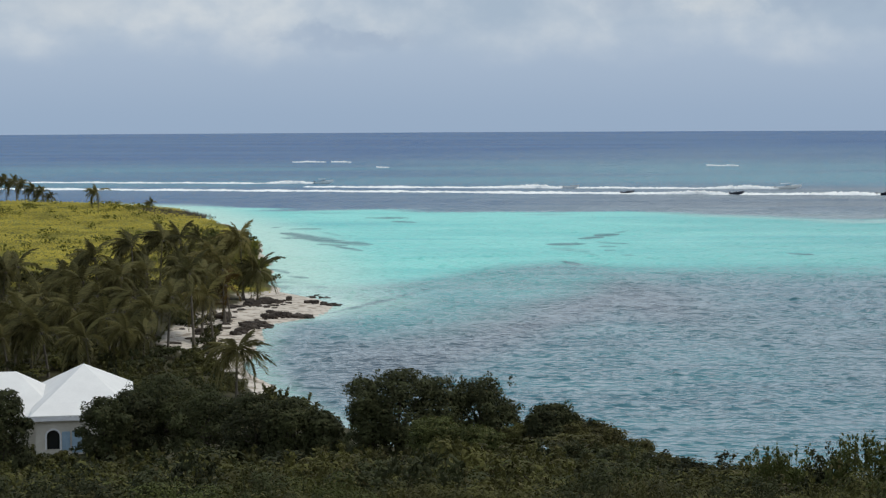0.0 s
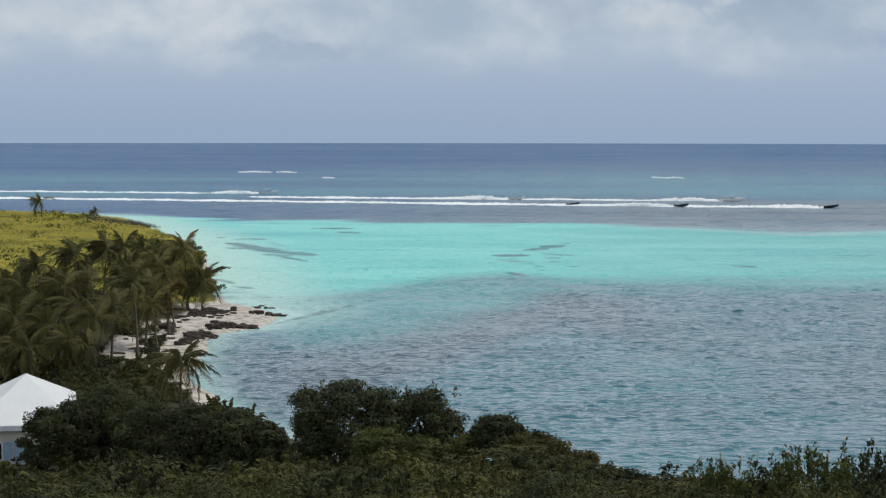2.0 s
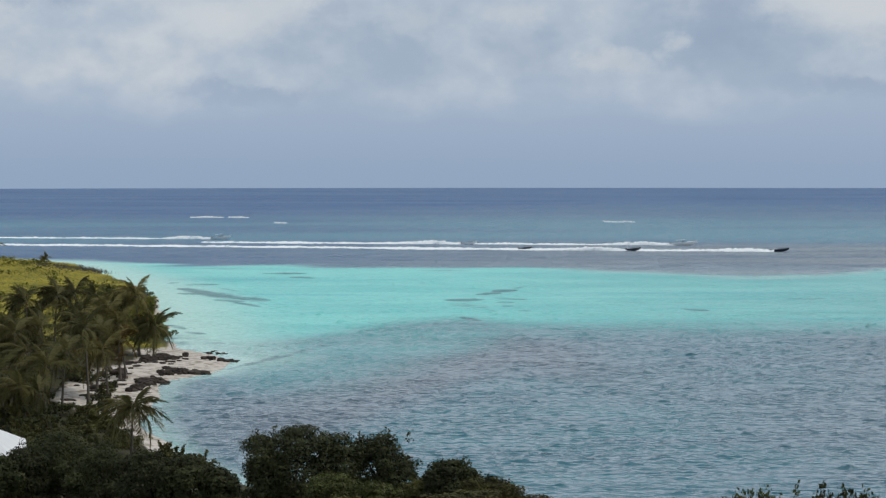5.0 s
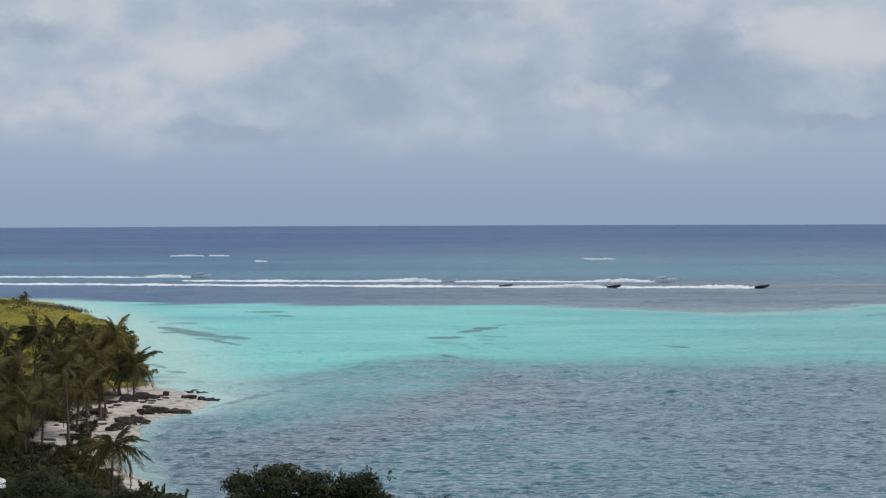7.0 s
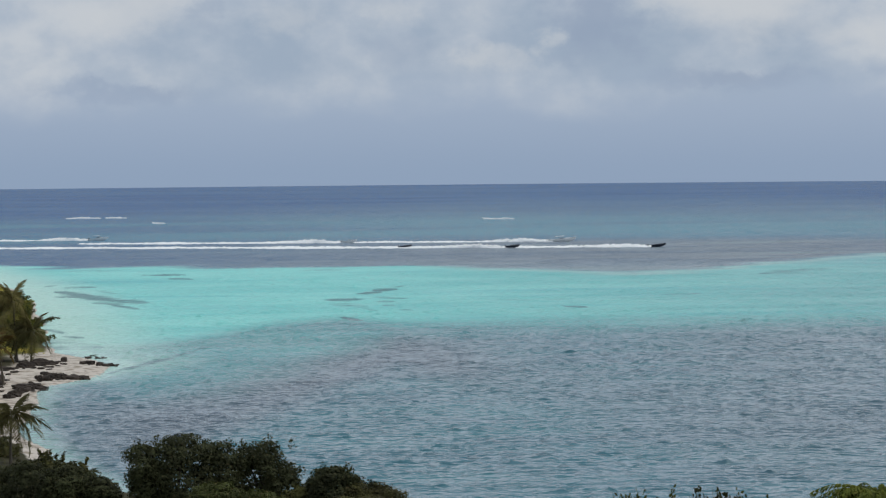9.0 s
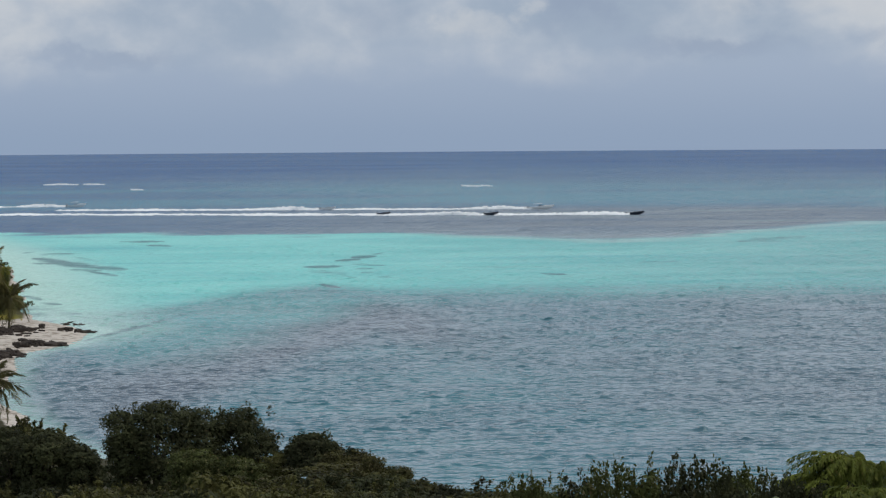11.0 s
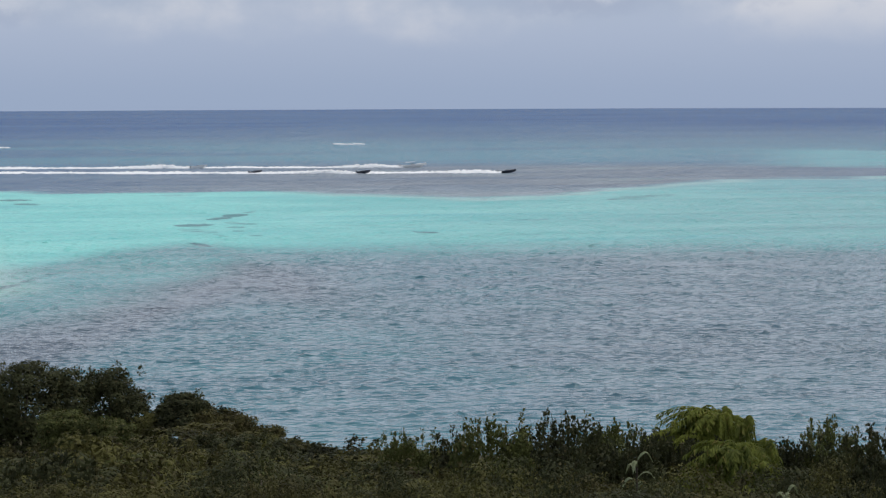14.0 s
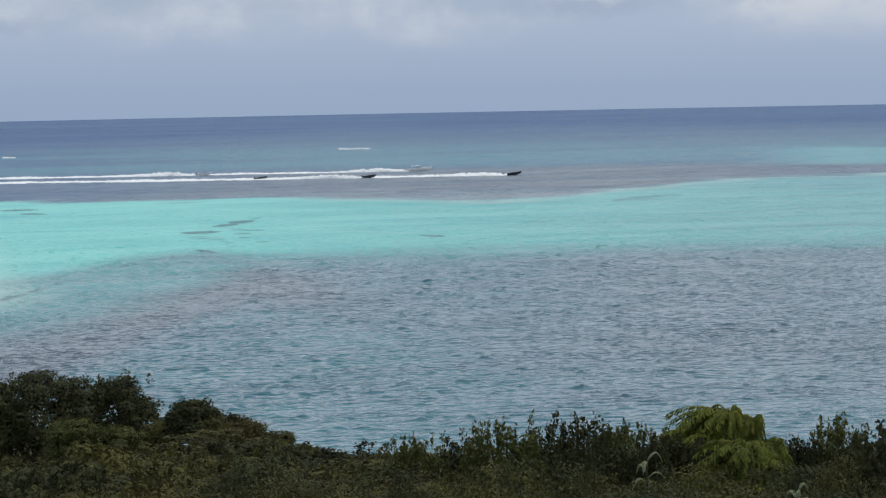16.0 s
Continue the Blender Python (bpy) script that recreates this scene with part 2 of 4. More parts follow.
    peak = g.math("POWER", w1, 2.0)
    h = g.math("MULTIPLY", g.math("MULTIPLY_ADD", w3, 0.22, g.math("MULTIPLY", peak, 2.1)), g.ramp(w2, 0.3, 0.7, 0.7, 1.3))
    nrm = g.add("ShaderNodeBump", {"Height": h, "Strength": 1.0, "Distance": 0.62}).outputs[0]
    facing = g.add("ShaderNodeLayerWeight", {"Blend": 0.5, "Normal": nrm}).outputs["Facing"]
    most = g.ramp(g.math("MAXIMUM", a["lagoon"], g.math("MULTIPLY", a["deep"], 0.95)), 0.0, 1.0, 0.70, 0.30, False)
    gloss = g.math("MULTIPLY", g.ramp(facing, 0.52, 0.94, 0.03, 1.0, False), most)
    body = g.add("ShaderNodeBsdfDiffuse", {"Color": c, "Normal": nrm})
    shine = g.add("ShaderNodeBsdfGlossy", {"Color": (0.97, 1.0, 1.0, 1.0), "Roughness": 0.24, "Normal": nrm})
    mixed = g.add("ShaderNodeMixShader", {0: gloss, 1: body.outputs[0], 2: shine.outputs[0]})
    out = g.add("ShaderNodeOutputMaterial")
    g.tree.links.new(mixed.outputs[0], out.inputs[0])
    return m


SEA = sea_material()


def simple(name, a, b, rough=0.6, spec=0.4, scale=2.0, strength=0.15, metal=0.0):
    """A plain surface with grain and soft staining."""
    m, g = material(name)
    pos = place(g)
    n = g.noise(pos, scale, 5.0, 0.6)
    n2 = g.noise(pos, scale * 9, 3.0, 0.6)
    c = g.mix(g.ramp(g.math("MULTIPLY_ADD", n2, 0.3, g.math("MULTIPLY", n, 0.8)), 0.3, 0.8), a, b)
    finish(g, c, rough, spec, g.math("ADD", n, g.math("MULTIPLY", n2, 0.4)), strength, 0.03, metal)
    return m


FOAM = simple("foam", (0.84, 0.86, 0.87), (0.93, 0.94, 0.94), 0.9, 0.2, 0.4, 0.4)
ROOF = simple("white_roof_paint", (0.68, 0.67, 0.66), (0.76, 0.75, 0.74), 0.6, 0.4, 0.5, 0.1)
WALL = simple("cream_render", (0.50, 0.46, 0.40), (0.62, 0.58, 0.51), 0.85, 0.2, 0.8, 0.2)
TRIM = simple("white_trim", (0.66, 0.66, 0.68), (0.78, 0.78, 0.80), 0.6, 0.4, 1.0, 0.1)
BLUE = simple("blue_paint", (0.22, 0.32, 0.42), (0.32, 0.43, 0.53), 0.6, 0.4, 2.0, 0.15)
ROCK = simple("shore_rock", (0.018, 0.015, 0.013), (0.085, 0.066, 0.053), 0.9, 0.25, 0.8, 0.7)
HULL_DARK = simple("dark_hull", (0.018, 0.022, 0.035), (0.03, 0.035, 0.05), 0.35, 0.5, 2.0, 0.05)
HULL_CREAM = simple("cream_hull", (0.84, 0.84, 0.82), (0.90, 0.90, 0.88), 0.35, 0.5, 2.0, 0.05)
GREY = simple("grey_plastic", (0.10, 0.11, 0.12), (0.18, 0.19, 0.20), 0.5, 0.4, 2.0, 0.05)


def glass_material():
    m, g = material("dark_glass")
    finish(g, (0.012, 0.015, 0.018), 0.08, 0.5)
    return m


GLASS = glass_material()

# ---- land and sea ----
# the island's shore, from the far headland round the point to the lookout's own hill
SHORE = [(-1500, 900), (-400, 800), (-240, 752), (-165, 728), (-146, 702), (-133, 663), (-112, 610), (-97, 560), (-83, 504),
         (-73, 450), (-66, 420), (-62, 386), (-55, 371), (-43, 349), (-45, 328), (-51, 317), (-50, 298), (-46, 265), (-39, 240),
         (-34, 225), (-25, 208), (-14, 190), (-2, 170), (18, 152), (45, 135), (90, 118), (200, 100), (1500, 60),
         (1500, -1500), (-1500, -1500)]
HILL = [(0, 34.2), (20, 31.3), (35, 27.2), (50, 23.4), (65, 21.2), (80, 19.1), (95, 16.8), (110, 14.4), (125, 11.5), (145, 8.0),
        (170, 5.2), (200, 3.6), (240, 2.6), (300, 2.0), (420, 2.0), (520, 2.4), (760, 2.6)]


def shore_distance(x, y):
    """Metres from the shore: above zero on land, below it at sea."""
    x, y = np.asarray(x, float), np.asarray(y, float)
    best, inside = np.full(x.shape, 1e9), np.zeros(x.shape, bool)
    for (ax, ay), (bx, by) in zip(SHORE, SHORE[1:] + SHORE[:1]):
        ex, ey = bx - ax, by - ay
        k = np.clip(((x - ax) * ex + (y - ay) * ey) / (ex * ex + ey * ey), 0, 1)
        best = np.minimum(best, np.hypot(x - ax - k * ex, y - ay - k * ey))
        if ay != by:
            inside ^= ((ay > y) != (by > y)) & (x < ax + (y - ay) * ex / ey)
    return np.where(inside, best, -best)


def wobble(x, y, scale, seed=0.0):
    """A soft cheap noise, about -1 to 1."""
    x, y = np.asarray(x, float) / scale + seed * 7.3, np.asarray(y, float) / scale + seed * 3.1
    return (np.sin(x * 1.3 + 1.7 * np.sin(y * 0.9)) + np.sin(y * 1.7 + 1.3 * np.sin(x * 1.1 + 2)) + np.sin((x + y) * 0.8 + 1.1 * np.sin(x - y))) / 3


def ground_height(x, y):
    x, y = np.asarray(x, float), np.asarray(y, float)
    d = np.hypot(x, y)
    s = shore_distance(x, y) + 1.5 * wobble(x, y, 6)
    az = np.degrees(np.arctan2(x, np.maximum(y, 0.01)))
    spur = 2.1 * np.exp(-((az - 0.3) / 2.6) ** 2 - ((d - 106) / 9) ** 2)
    hill = spur + np.interp(d, *zip(*HILL)) + 0.35 * wobble(x, y, 9, 1) * np.clip(d / 60, 0, 1)
    steep = np.interp(d, (190, 260), (0.45, 0.075))
    land = np.minimum(hill, 0.05 + steep * s)
    return np.where(s > 0, land, np.maximum(-4.0, 0.05 + 0.10 * s))


def smooth(x, lo, hi):
    k = np.clip((np.asarray(x, float) - lo) / (hi - lo), 0, 1)
    return k * k * (3 - 2 * k)


def polar_grid(azimuths, rings):
    a, d = np.meshgrid(np.radians(azimuths), rings)
    return d * np.sin(a), d * np.cos(a)


def grid_faces(rows, cols, closed):
    i, j = np.meshgrid(np.arange(rows - 1), np.arange(cols if closed else cols - 1), indexing="ij")
    k = (j + 1) % cols
    return np.stack([i * cols + j, (i + 1) * cols + j, (i + 1) * cols + k, i * cols + k], -1).reshape(-1, 4)[:, ::-1]


def mesh_of(name, verts, faces, mat, soft=False):
    """A mesh from numpy arrays: faces are rows of equal length."""
    verts, faces = np.asarray(verts, np.float32), np.asarray(faces, np.int32)
    me = bpy.data.meshes.new(name)
    me.vertices.add(len(verts))
    me.vertices.foreach_set("co", verts.ravel())
    n = faces.shape[1]
    me.loops.add(faces.size)
    me.loops.foreach_set("vertex_index", faces.ravel())
    me.polygons.add(len(faces))
    me.polygons.foreach_set("loop_start", np.arange(0, faces.size, n, dtype=np.int32))
    me.polygons.foreach_set("use_smooth", np.full(len(faces), soft))
    me.update(calc_edges=True)
    me.validate()
    me.materials.append(mat)
    return me


def give(me, name, values):
    me.attributes.new(name, "FLOAT", "POINT").data.foreach_set("value", np.asarray(values, np.float32).ravel())


VIEW = np.arange(-19, 24, 0.1)
ROUND = np.concatenate([np.arange(-179, -19, 4.0), VIEW, np.arange(24.2, 180, 4.0)])


def build_ground():
    rings = np.concatenate([np.concatenate([[0.001], np.arange(1.0, 24, 2.5)]), np.arange(24, 130, 1.2), np.arange(130, 460, 2.2), np.arange(460, 900, 5.0), [1000, 1200, 1500]])
    turns = np.concatenate([np.arange(-180, -26, 4.0), np.arange(-26, 30, 0.4), np.arange(30.2, 180, 4.0)])
    x, y = polar_grid(turns, rings)
    z = ground_height(x, y)
    me = mesh_of("ground", np.stack([x, y, z], -1).reshape(-1, 3), grid_faces(len(rings), len(turns), True), GROUND, True)
    d, s = np.hypot(x, y), shore_distance(x, y)
    az = np.degrees(np.arctan2(x, y))
    reach = np.interp(d, (200, 268, 288, 365, 385), (2, 4, 15, 14, 0.2)) + np.interp(d, (365, 385), (3, 0.1)) * wobble(x, y, 14, 2)
    give(me, "sand", smooth(d, 195, 215) * (1 - smooth(s, reach * 0.6, reach * 1.4)))
    give(me, "field", smooth(d, 358, 380) * smooth(s, 0, 3))
    return tagged(new("ground", me), "scrub-covered island ground with a pale sandy beach", "ground", kind="structure")


def band(d, az, table, width, side):
    """One on the far (side 1) or near (side -1) side of a line given as azimuth and distance."""
    line = np.interp(az, *zip(*table))
    return smooth(side * (d - line), -width, width)


def chop(x, y):
    """The wind sea: many short-crested waves, mostly running towards -x and the shore."""
    r = np.random.default_rng(2)
    h = np.zeros_like(x)
    power = 0.0
    for i in range(48):
        wave = 1.3 * 1.016 ** i * r.uniform(0.9, 1.1)
        a = r.normal(1.45, 0.5)
        k = 2 * math.pi / wave
        h += 0.0052 * wave * np.sin(k * (math.cos(a) * x + math.sin(a) * y) + r.uniform(0, 6.28))
        power += 0.5 * (0.0052 * wave) ** 2
    # flat troughs and peaked crests
    rms = math.sqrt(power)
    h = rms * (np.exp(0.5 * h / rms) - 1.13) / 0.56
    gust = 0.9 + 0.25 * wobble(x, y, 24, 3)
    return np.interp(np.hypot(x, y), (150, 300), (0.85, 1.15)) * gust * h


def build_sea():
    rings = np.concatenate([[20, 60, 90, 120], np.arange(160, 300, 0.47), np.arange(300, 480, 0.85), np.arange(480, 620, 2.0), np.arange(620, 950, 3.5), 950 * 1.02 ** np.arange(0, 69), [3790, 3826]])
    x, y = polar_grid(ROUND, rings)
    d, az = np.hypot(x, y), np.degrees(np.arctan2(x, y))
    dn = 9 * wobble(x, y * 4, 26, 4) * smooth(d, 500, 620) + d * (1 + 0.018 * wobble(x, y, 40, 1) + 0.012 * wobble(x, y, 13, 2))
    far = [(-30, 790), (-11.4, 735), (-8.7, 712), (-5.2, 700), (-1.7, 690), (1.8, 690), (4.7, 660), (6.9, 641), (9.0, 625), (10.8, 645), (12.5, 677), (15.1, 731), (18.1, 779), (21.8, 803), (30, 850)]
    # the lagoon's near edge follows a cloud shadow, painted into the water colour
    cloud_shade_edge = [(-30, 395), (-9, 390), (-7, 386), (-4.9, 398), (-2.4, 424), (0, 436), (1.8, 424), (5.2, 424), (9.7, 426), (18, 436), (30, 440)]
    lagoon = band(dn, az, far, np.interp(az, (2, 9), (9, 28)), -1) * band(dn, az, cloud_shade_edge, np.interp(az, (-6, 0, 8, 16), (26, 24, 34, 50)), 1) * np.interp(az, (0, 6, 12, 20), (1, 0.86, 0.72, 0.55))
    # a pale tongue of thin water runs in beside the point, cloud shadow painted in
    edge = np.interp(az, (-8, -6, -3.5, -1.7, 0, 1.8, 3.2, 6), (330, 300, 302, 325, 356, 396, 396, 410))
    tongue = smooth(dn - edge, -25, 45) * smooth(az, -9, -6) * (1 - smooth(az, 1.5, 8)) * (1 - smooth(dn, 420, 480))
    lagoon = np.maximum(lagoon, 0.34 * tongue)
    beyond = smooth(az, 16, 20) * smooth(dn, 890, 930) * (1 - smooth(dn, 1120, 1190)) * 0.4
    lagoon = np.maximum(lagoon, beyond)
    teal = smooth(dn, 900, 1000) * (1 - smooth(dn, 1120, 1600)) * np.interp(az, (-6, 6), (0.75, 0.9))
    deep = smooth(dn, 660, 740) * np.interp(az, (-8, 4), (0.82, 0.58)) + smooth(dn, 1150, 2300) * 0.42
    shore = -shore_distance(x, y)
    pale = (1 - smooth(shore, 3, np.interp(d, (330, 390), (16, 34)))) * smooth(d, 300, 360) * np.interp(d, (340, 390), (0.6, 1)) + (1 - smooth(shore, 1, 7)) * smooth(d, 180, 220) * 0.6
    # weed beds: thin tapering streaks on the sand, from one end to the other, with their half depth and density
    fan = ((-3, 515, 5, 516, 5.1, 0.9), (5, 538, 11, 544, 5.2, 0.9), (10, 552, 16, 556, 5.9, 0.9), (16, 566, 20, 574, 3.5, 0.6), (-2, 498, 6, 492, 8.2, 0.5),
           (6, 480, 9, 474, 3.2, 0.6), (10, 523, 17, 517, 3.4, 0.6), (10, 505, 14, 505, 3.2, 0.7), (11, 491, 14, 491, 2.7, 0.6), (15, 475, 18, 474, 2.5, 0.6),
           (-2, 462, 1, 463, 2.7, 0.5), (0, 453, 4, 445, 3.7, 0.9), (17, 507, 19, 506, 2.5, 0.4))
    bars = ((-85, 562, -74, 546, 6.1, 0.9), (-82, 542, -74, 539, 3.7, 0.8), (-78, 548, -62, 521, 7.9, 0.9), (-68, 514, -61, 510, 4.4, 0.7), (-62, 506, -54, 491, 3.5, 0.8),
            (-61, 523, -54, 513, 6.4, 0.8), (-86, 584, -78, 584, 4.2, 0.7), (-94, 590, -91, 594, 4.8, 0.6), (-74, 568, -66, 550, 4.0, 0.5))
    spit = ((-68, 430, -63, 421, 3.1, 0.7), (-61, 412, -57, 408, 2.8, 0.6), (-60, 398, -51, 387, 5.7, 0.5), (-57, 371, -53, 371, 3.4, 0.5), (-41, 339, -34, 359, 4.1, 0.8),
            (-35, 356, -28, 380, 3.9, 0.7), (-53, 403, -47, 407, 2.7, 0.35))
    stray = ((-68, 649, -56, 647, 5, 0.9), (-57, 625, -50, 620, 4.5, 0.8), (58, 480, 63, 476, 3, 0.8), (92, 518, 101, 520, 3.6, 0.55),
             (143, 613, 166, 633, 8.7, 0.6), (82, 467, 88, 464, 3, 0.45), (51, 552, 63, 542, 4.4, 0.35), (78, 505, 88, 499, 3.2, 0.35))
    weed = np.zeros_like(x)
    for ax, ay, bx, by, half, dark in fan + bars + spit + stray:
        ax, bx, ay, by = 1.2 * ax - 0.2 * bx, 1.2 * bx - 0.2 * ax, 1.2 * ay - 0.2 * by, 1.2 * by - 0.2 * ay
        ex, ey = (bx - ax) * 12, by - ay
        k = np.clip(((x - ax) * 12 * ex + (y - ay) * ey) / (ex * ex + ey * ey), 0, 1)
        gap = np.hypot((x - ax) * 12 - k * ex, y - ay - k * ey)
        lens = 1.3 * half * (0.12 + 0.88 * np.clip(1 - (2 * k - 1) ** 2, 0, 1) ** 0.7)
        weed = np.maximum(weed, dark * (1 - smooth(gap / lens + 0.25 * wobble(x, y, 6, 3), 0.0, 2.0)))
    for cx, cy, lx, ly, dark in ((-66, 395, 9, 12, 0.7), (-60, 385, 8, 8, 0.7), (-94, 680, 20, 8, 0.6), (125, 640, 22, 9, 0.4), (52, 505, 22, 4, 0.4)):
        weed = np.maximum(weed, dark * (1 - smooth(np.hypot((x - cx) / lx, (y - cy) / ly) + 0.35 * wobble(x, y, 9, 3), 0.2, 1.25)))
    # the long purple reef nearer in
    reef = 1 - smooth(np.abs(dn - np.interp(az, (-6, -3.5, -1.7, 0, 1.8, 5, 12), (262, 290, 318, 345, 372, 330, 250))), 12, 58)
    purple = np.clip(reef * smooth(az, -12, -5) * (1 - 0.65 * smooth(az, 2.5, 6)), 0, 1) + 0.45 * smooth(az, 7, 14) * smooth(dn, 220, 300) * (1 - smooth(dn, 400, 480))
    purple = np.clip(np.maximum(purple, 0.8 * smooth(dn, 690, 720) * (1 - smooth(dn, 860, 900)) * smooth(az, -4, 8)), 0, 1)
    line = np.interp(az, *zip(*far))
    flat = smooth(dn - line, 0, 22) * (1 - smooth(d, 880, 960)) * np.interp(az, (-12, -3, 6, 14, 20), (0.12, 0.35, 0.85, 0.9, 0.5))
    rim = 0.45 * np.exp(-((dn - line + 4) / 9) ** 2) * smooth(az, 1, 6)
    in_view = (1 - smooth(np.abs(az - 2.5), 19.5, 21.4)) * np.interp(shore, (0, 4), (0.2, 1))
    me = mesh_of("sea", np.stack([x, y, chop(x, y) * smooth(d, 125, 160) * (1 - smooth(d, 1300, 2500)) * in_view], -1).reshape(-1, 3), grid_faces(len(rings), len(ROUND), True), SEA, True)
    for key, val in (("lagoon", lagoon), ("weed", weed), ("teal", teal), ("deep", deep), ("shallow", np.clip(np.maximum(pale, rim), 0, 1)), ("purple", purple), ("flat", flat)):
        give(me, key, np.clip(val, 0, 1))
    return tagged(new("sea", me), "choppy tropical sea, turquoise over sand, blue-grey over weed and in painted cloud shadow", "sea", kind="structure")


build_ground()
build_sea()

# ---- builders ----


def part(name, data, parent, label=""):
    """One mesh object under a thing or a part."""
    ob = new(name, data)
    ob.parent = parent
    if label:
        tagged(ob, label)
    return ob


def thing(name, label, category, at=(0, 0, 0), group="", turn=0.0):
    ob = new(name)
    ob.empty_display_size = 0.3
    ob.matrix_basis = pose(*at, 0, 0, turn)
    return tagged(ob, label, category, group)


def leaves_at(rng, pts, normals, size, flat=0.6, narrow=0.55):
    """Folded four-cornered leaves at points, facing roughly along the normals."""
    n = len(pts)
    nrm = normals * flat + rng.normal(0, 1, (n, 3)) * (1 - flat)
    nrm /= np.linalg.norm(nrm, axis=1, keepdims=True) + 1e-9
    u = np.cross(nrm, rng.normal(0, 1, (n, 3)))
    u /= np.linalg.norm(u, axis=1, keepdims=True) + 1e-9
    v = np.cross(nrm, u)
    s = (size * rng.uniform(0.6, 1.35, n))[:, None]
    q = np.stack([pts - u * s, pts - v * s * narrow - nrm * s * 0.15, pts + u * s, pts + v * s * narrow - nrm * s * 0.15], 1)
    return q.reshape(-1, 3), np.arange(4 * n).reshape(-1, 4)


def join(parts):
    verts, faces, k = [], [], 0
    for v, f in parts:
        verts.append(v)
        faces.append(np.asarray(f) + k)
        k += len(v)
    return np.concatenate(verts), np.concatenate(faces)


def crown_leaves(rng, blobs, count, size, flat=0.55, narrow=0.55):
    """Leaves over the upper surface and within a heap of ellipsoids (centre, radii)."""
    vol = np.array([r[0] * r[1] + r[0] * r[2] for _, r in blobs])
    out = []
    for (c, r), k in zip(blobs, (count * vol / vol.sum()).astype(int)):
        w = rng.normal(0, 1, (k, 3))
        w /= np.linalg.norm(w, axis=1, keepdims=True)
        w[:, 2] = np.where(w[:, 2] < -0.6, -w[:, 2], w[:, 2])
        lump = 1 + 0.16 * np.sin(w[:, 0] * 7 + c[0] * 5) * np.sin(w[:, 1] * 6 + c[1] * 3) + 0.1 * np.sin(w[:, 2] * 11 + c[0])
        depth = rng.uniform(0.0, 1.0, k) ** 2.2
        p = np.array(c) + w * np.array(r) * (lump * (1.05 - 0.4 * depth))[:, None]
        out.append(leaves_at(rng, p, w + np.array([0, 0, 0.35]), size, flat, narrow))
    return join(out)


def tube(path, radii, sides=6):
    """A tapered tube along points."""
    path = np.asarray(path, float)
    verts, faces = [], []
    for i, (p, r) in enumerate(zip(path, radii)):
        t = path[min(i + 1, len(path) - 1)] - path[max(i - 1, 0)]
        t /= np.linalg.norm(t) + 1e-9
        a = np.cross(t, (0.3, 1.0, 0.1))
        a /= np.linalg.norm(a) + 1e-9
        b = np.cross(t, a)
        for k in range(sides):
            w = 2 * math.pi * k / sides
            verts.append(p + r * (a * math.cos(w) + b * math.sin(w)))
    for i in range(len(path) - 1):
        for k in range(sides):
            m = (k + 1) % sides
            faces.append((i * sides + k, i * sides + m, (i + 1) * sides + m, (i + 1) * sides + k))
    return np.array(verts), np.array(faces)


def stems_mesh(rng, name, count, height, spread, radius, mat):
    """Crooked stems that rise from the foot and fan out into the crown."""
    parts = []
    for i in range(count):
        w, lean = rng.uniform(0, 2 * math.pi), rng.uniform(0.25, 1.0) * spread
        ks = np.linspace(0, 1, 6)
        kink = rng.normal(0, 0.08 * height, (6, 2)) * ks[:, None]
        path = np.stack([math.cos(w) * lean * ks ** 1.5 + kink[:, 0], math.sin(w) * lean * ks ** 1.5 + kink[:, 1], -0.4 + (height + 0.4) * ks * rng.uniform(0.75, 1.0)], -1)
        parts.append(tube(path, radius * (1 - 0.8 * ks), 5))
    return mesh_of(name, *join(parts), mat, True)


def shrub_meshes(seed, wide, high, count, size, leaf_mat, lumps=13, sprigs=0, flat=0.72):
    """Crown and stems of a bush: a heap of leafy lumps with sprigs standing out of it."""
    rng = np.random.default_rng(seed)
    blobs = [((0, 0, high * 0.36), (wide * 0.72, wide * 0.72, high * 0.32))]
    for i in range(lumps):
        w, r = rng.uniform(0, 2 * math.pi), math.sqrt(rng.uniform(0.0, 0.95)) * wide
        s = rng.uniform(0.12, 0.27)
        blobs.append(((math.cos(w) * r, math.sin(w) * r, high * (0.84 - 0.48 * (r / wide) ** 2 + rng.uniform(-0.18, 0.18))), (wide * s, wide * s, high * s * 0.85)))
    got = [crown_leaves(rng, blobs, count, size, flat)]
    for i in range(sprigs):
        w, r = rng.uniform(0, 2 * math.pi), rng.uniform(0.0, 0.8) * wide
        base = np.array([math.cos(w) * r, math.sin(w) * r, high * rng.uniform(0.65, 0.9)])
        tip = base + np.array([rng.normal(-0.1, 0.15), rng.normal(0, 0.15), rng.uniform(0.35, 0.8)]) * high * 0.42
        k = (rng.uniform(0, 1, 26) ** 0.45)[:, None]
        p = base + (tip - base) * k + rng.normal(0, 0.028, (26, 3)) * wide * (0.4 + k)
        thin = np.array([0.006, 0.004, 0]) * wide
        got.append((np.stack([base - thin, base + thin, tip + thin * 0.4, tip - thin * 0.4]), np.arange(4).reshape(1, 4)))
        got.append(leaves_at(rng, p, np.tile((0, 0, 1.0), (26, 1)), size * 0.85, 0.2))
    crown = mesh_of("crown", *join(got), leaf_mat)
    stems = stems_mesh(rng, "woody_stem", 6, high * 0.75, wide * 0.7, 0.035 * high, BARK)
    return crown, stems


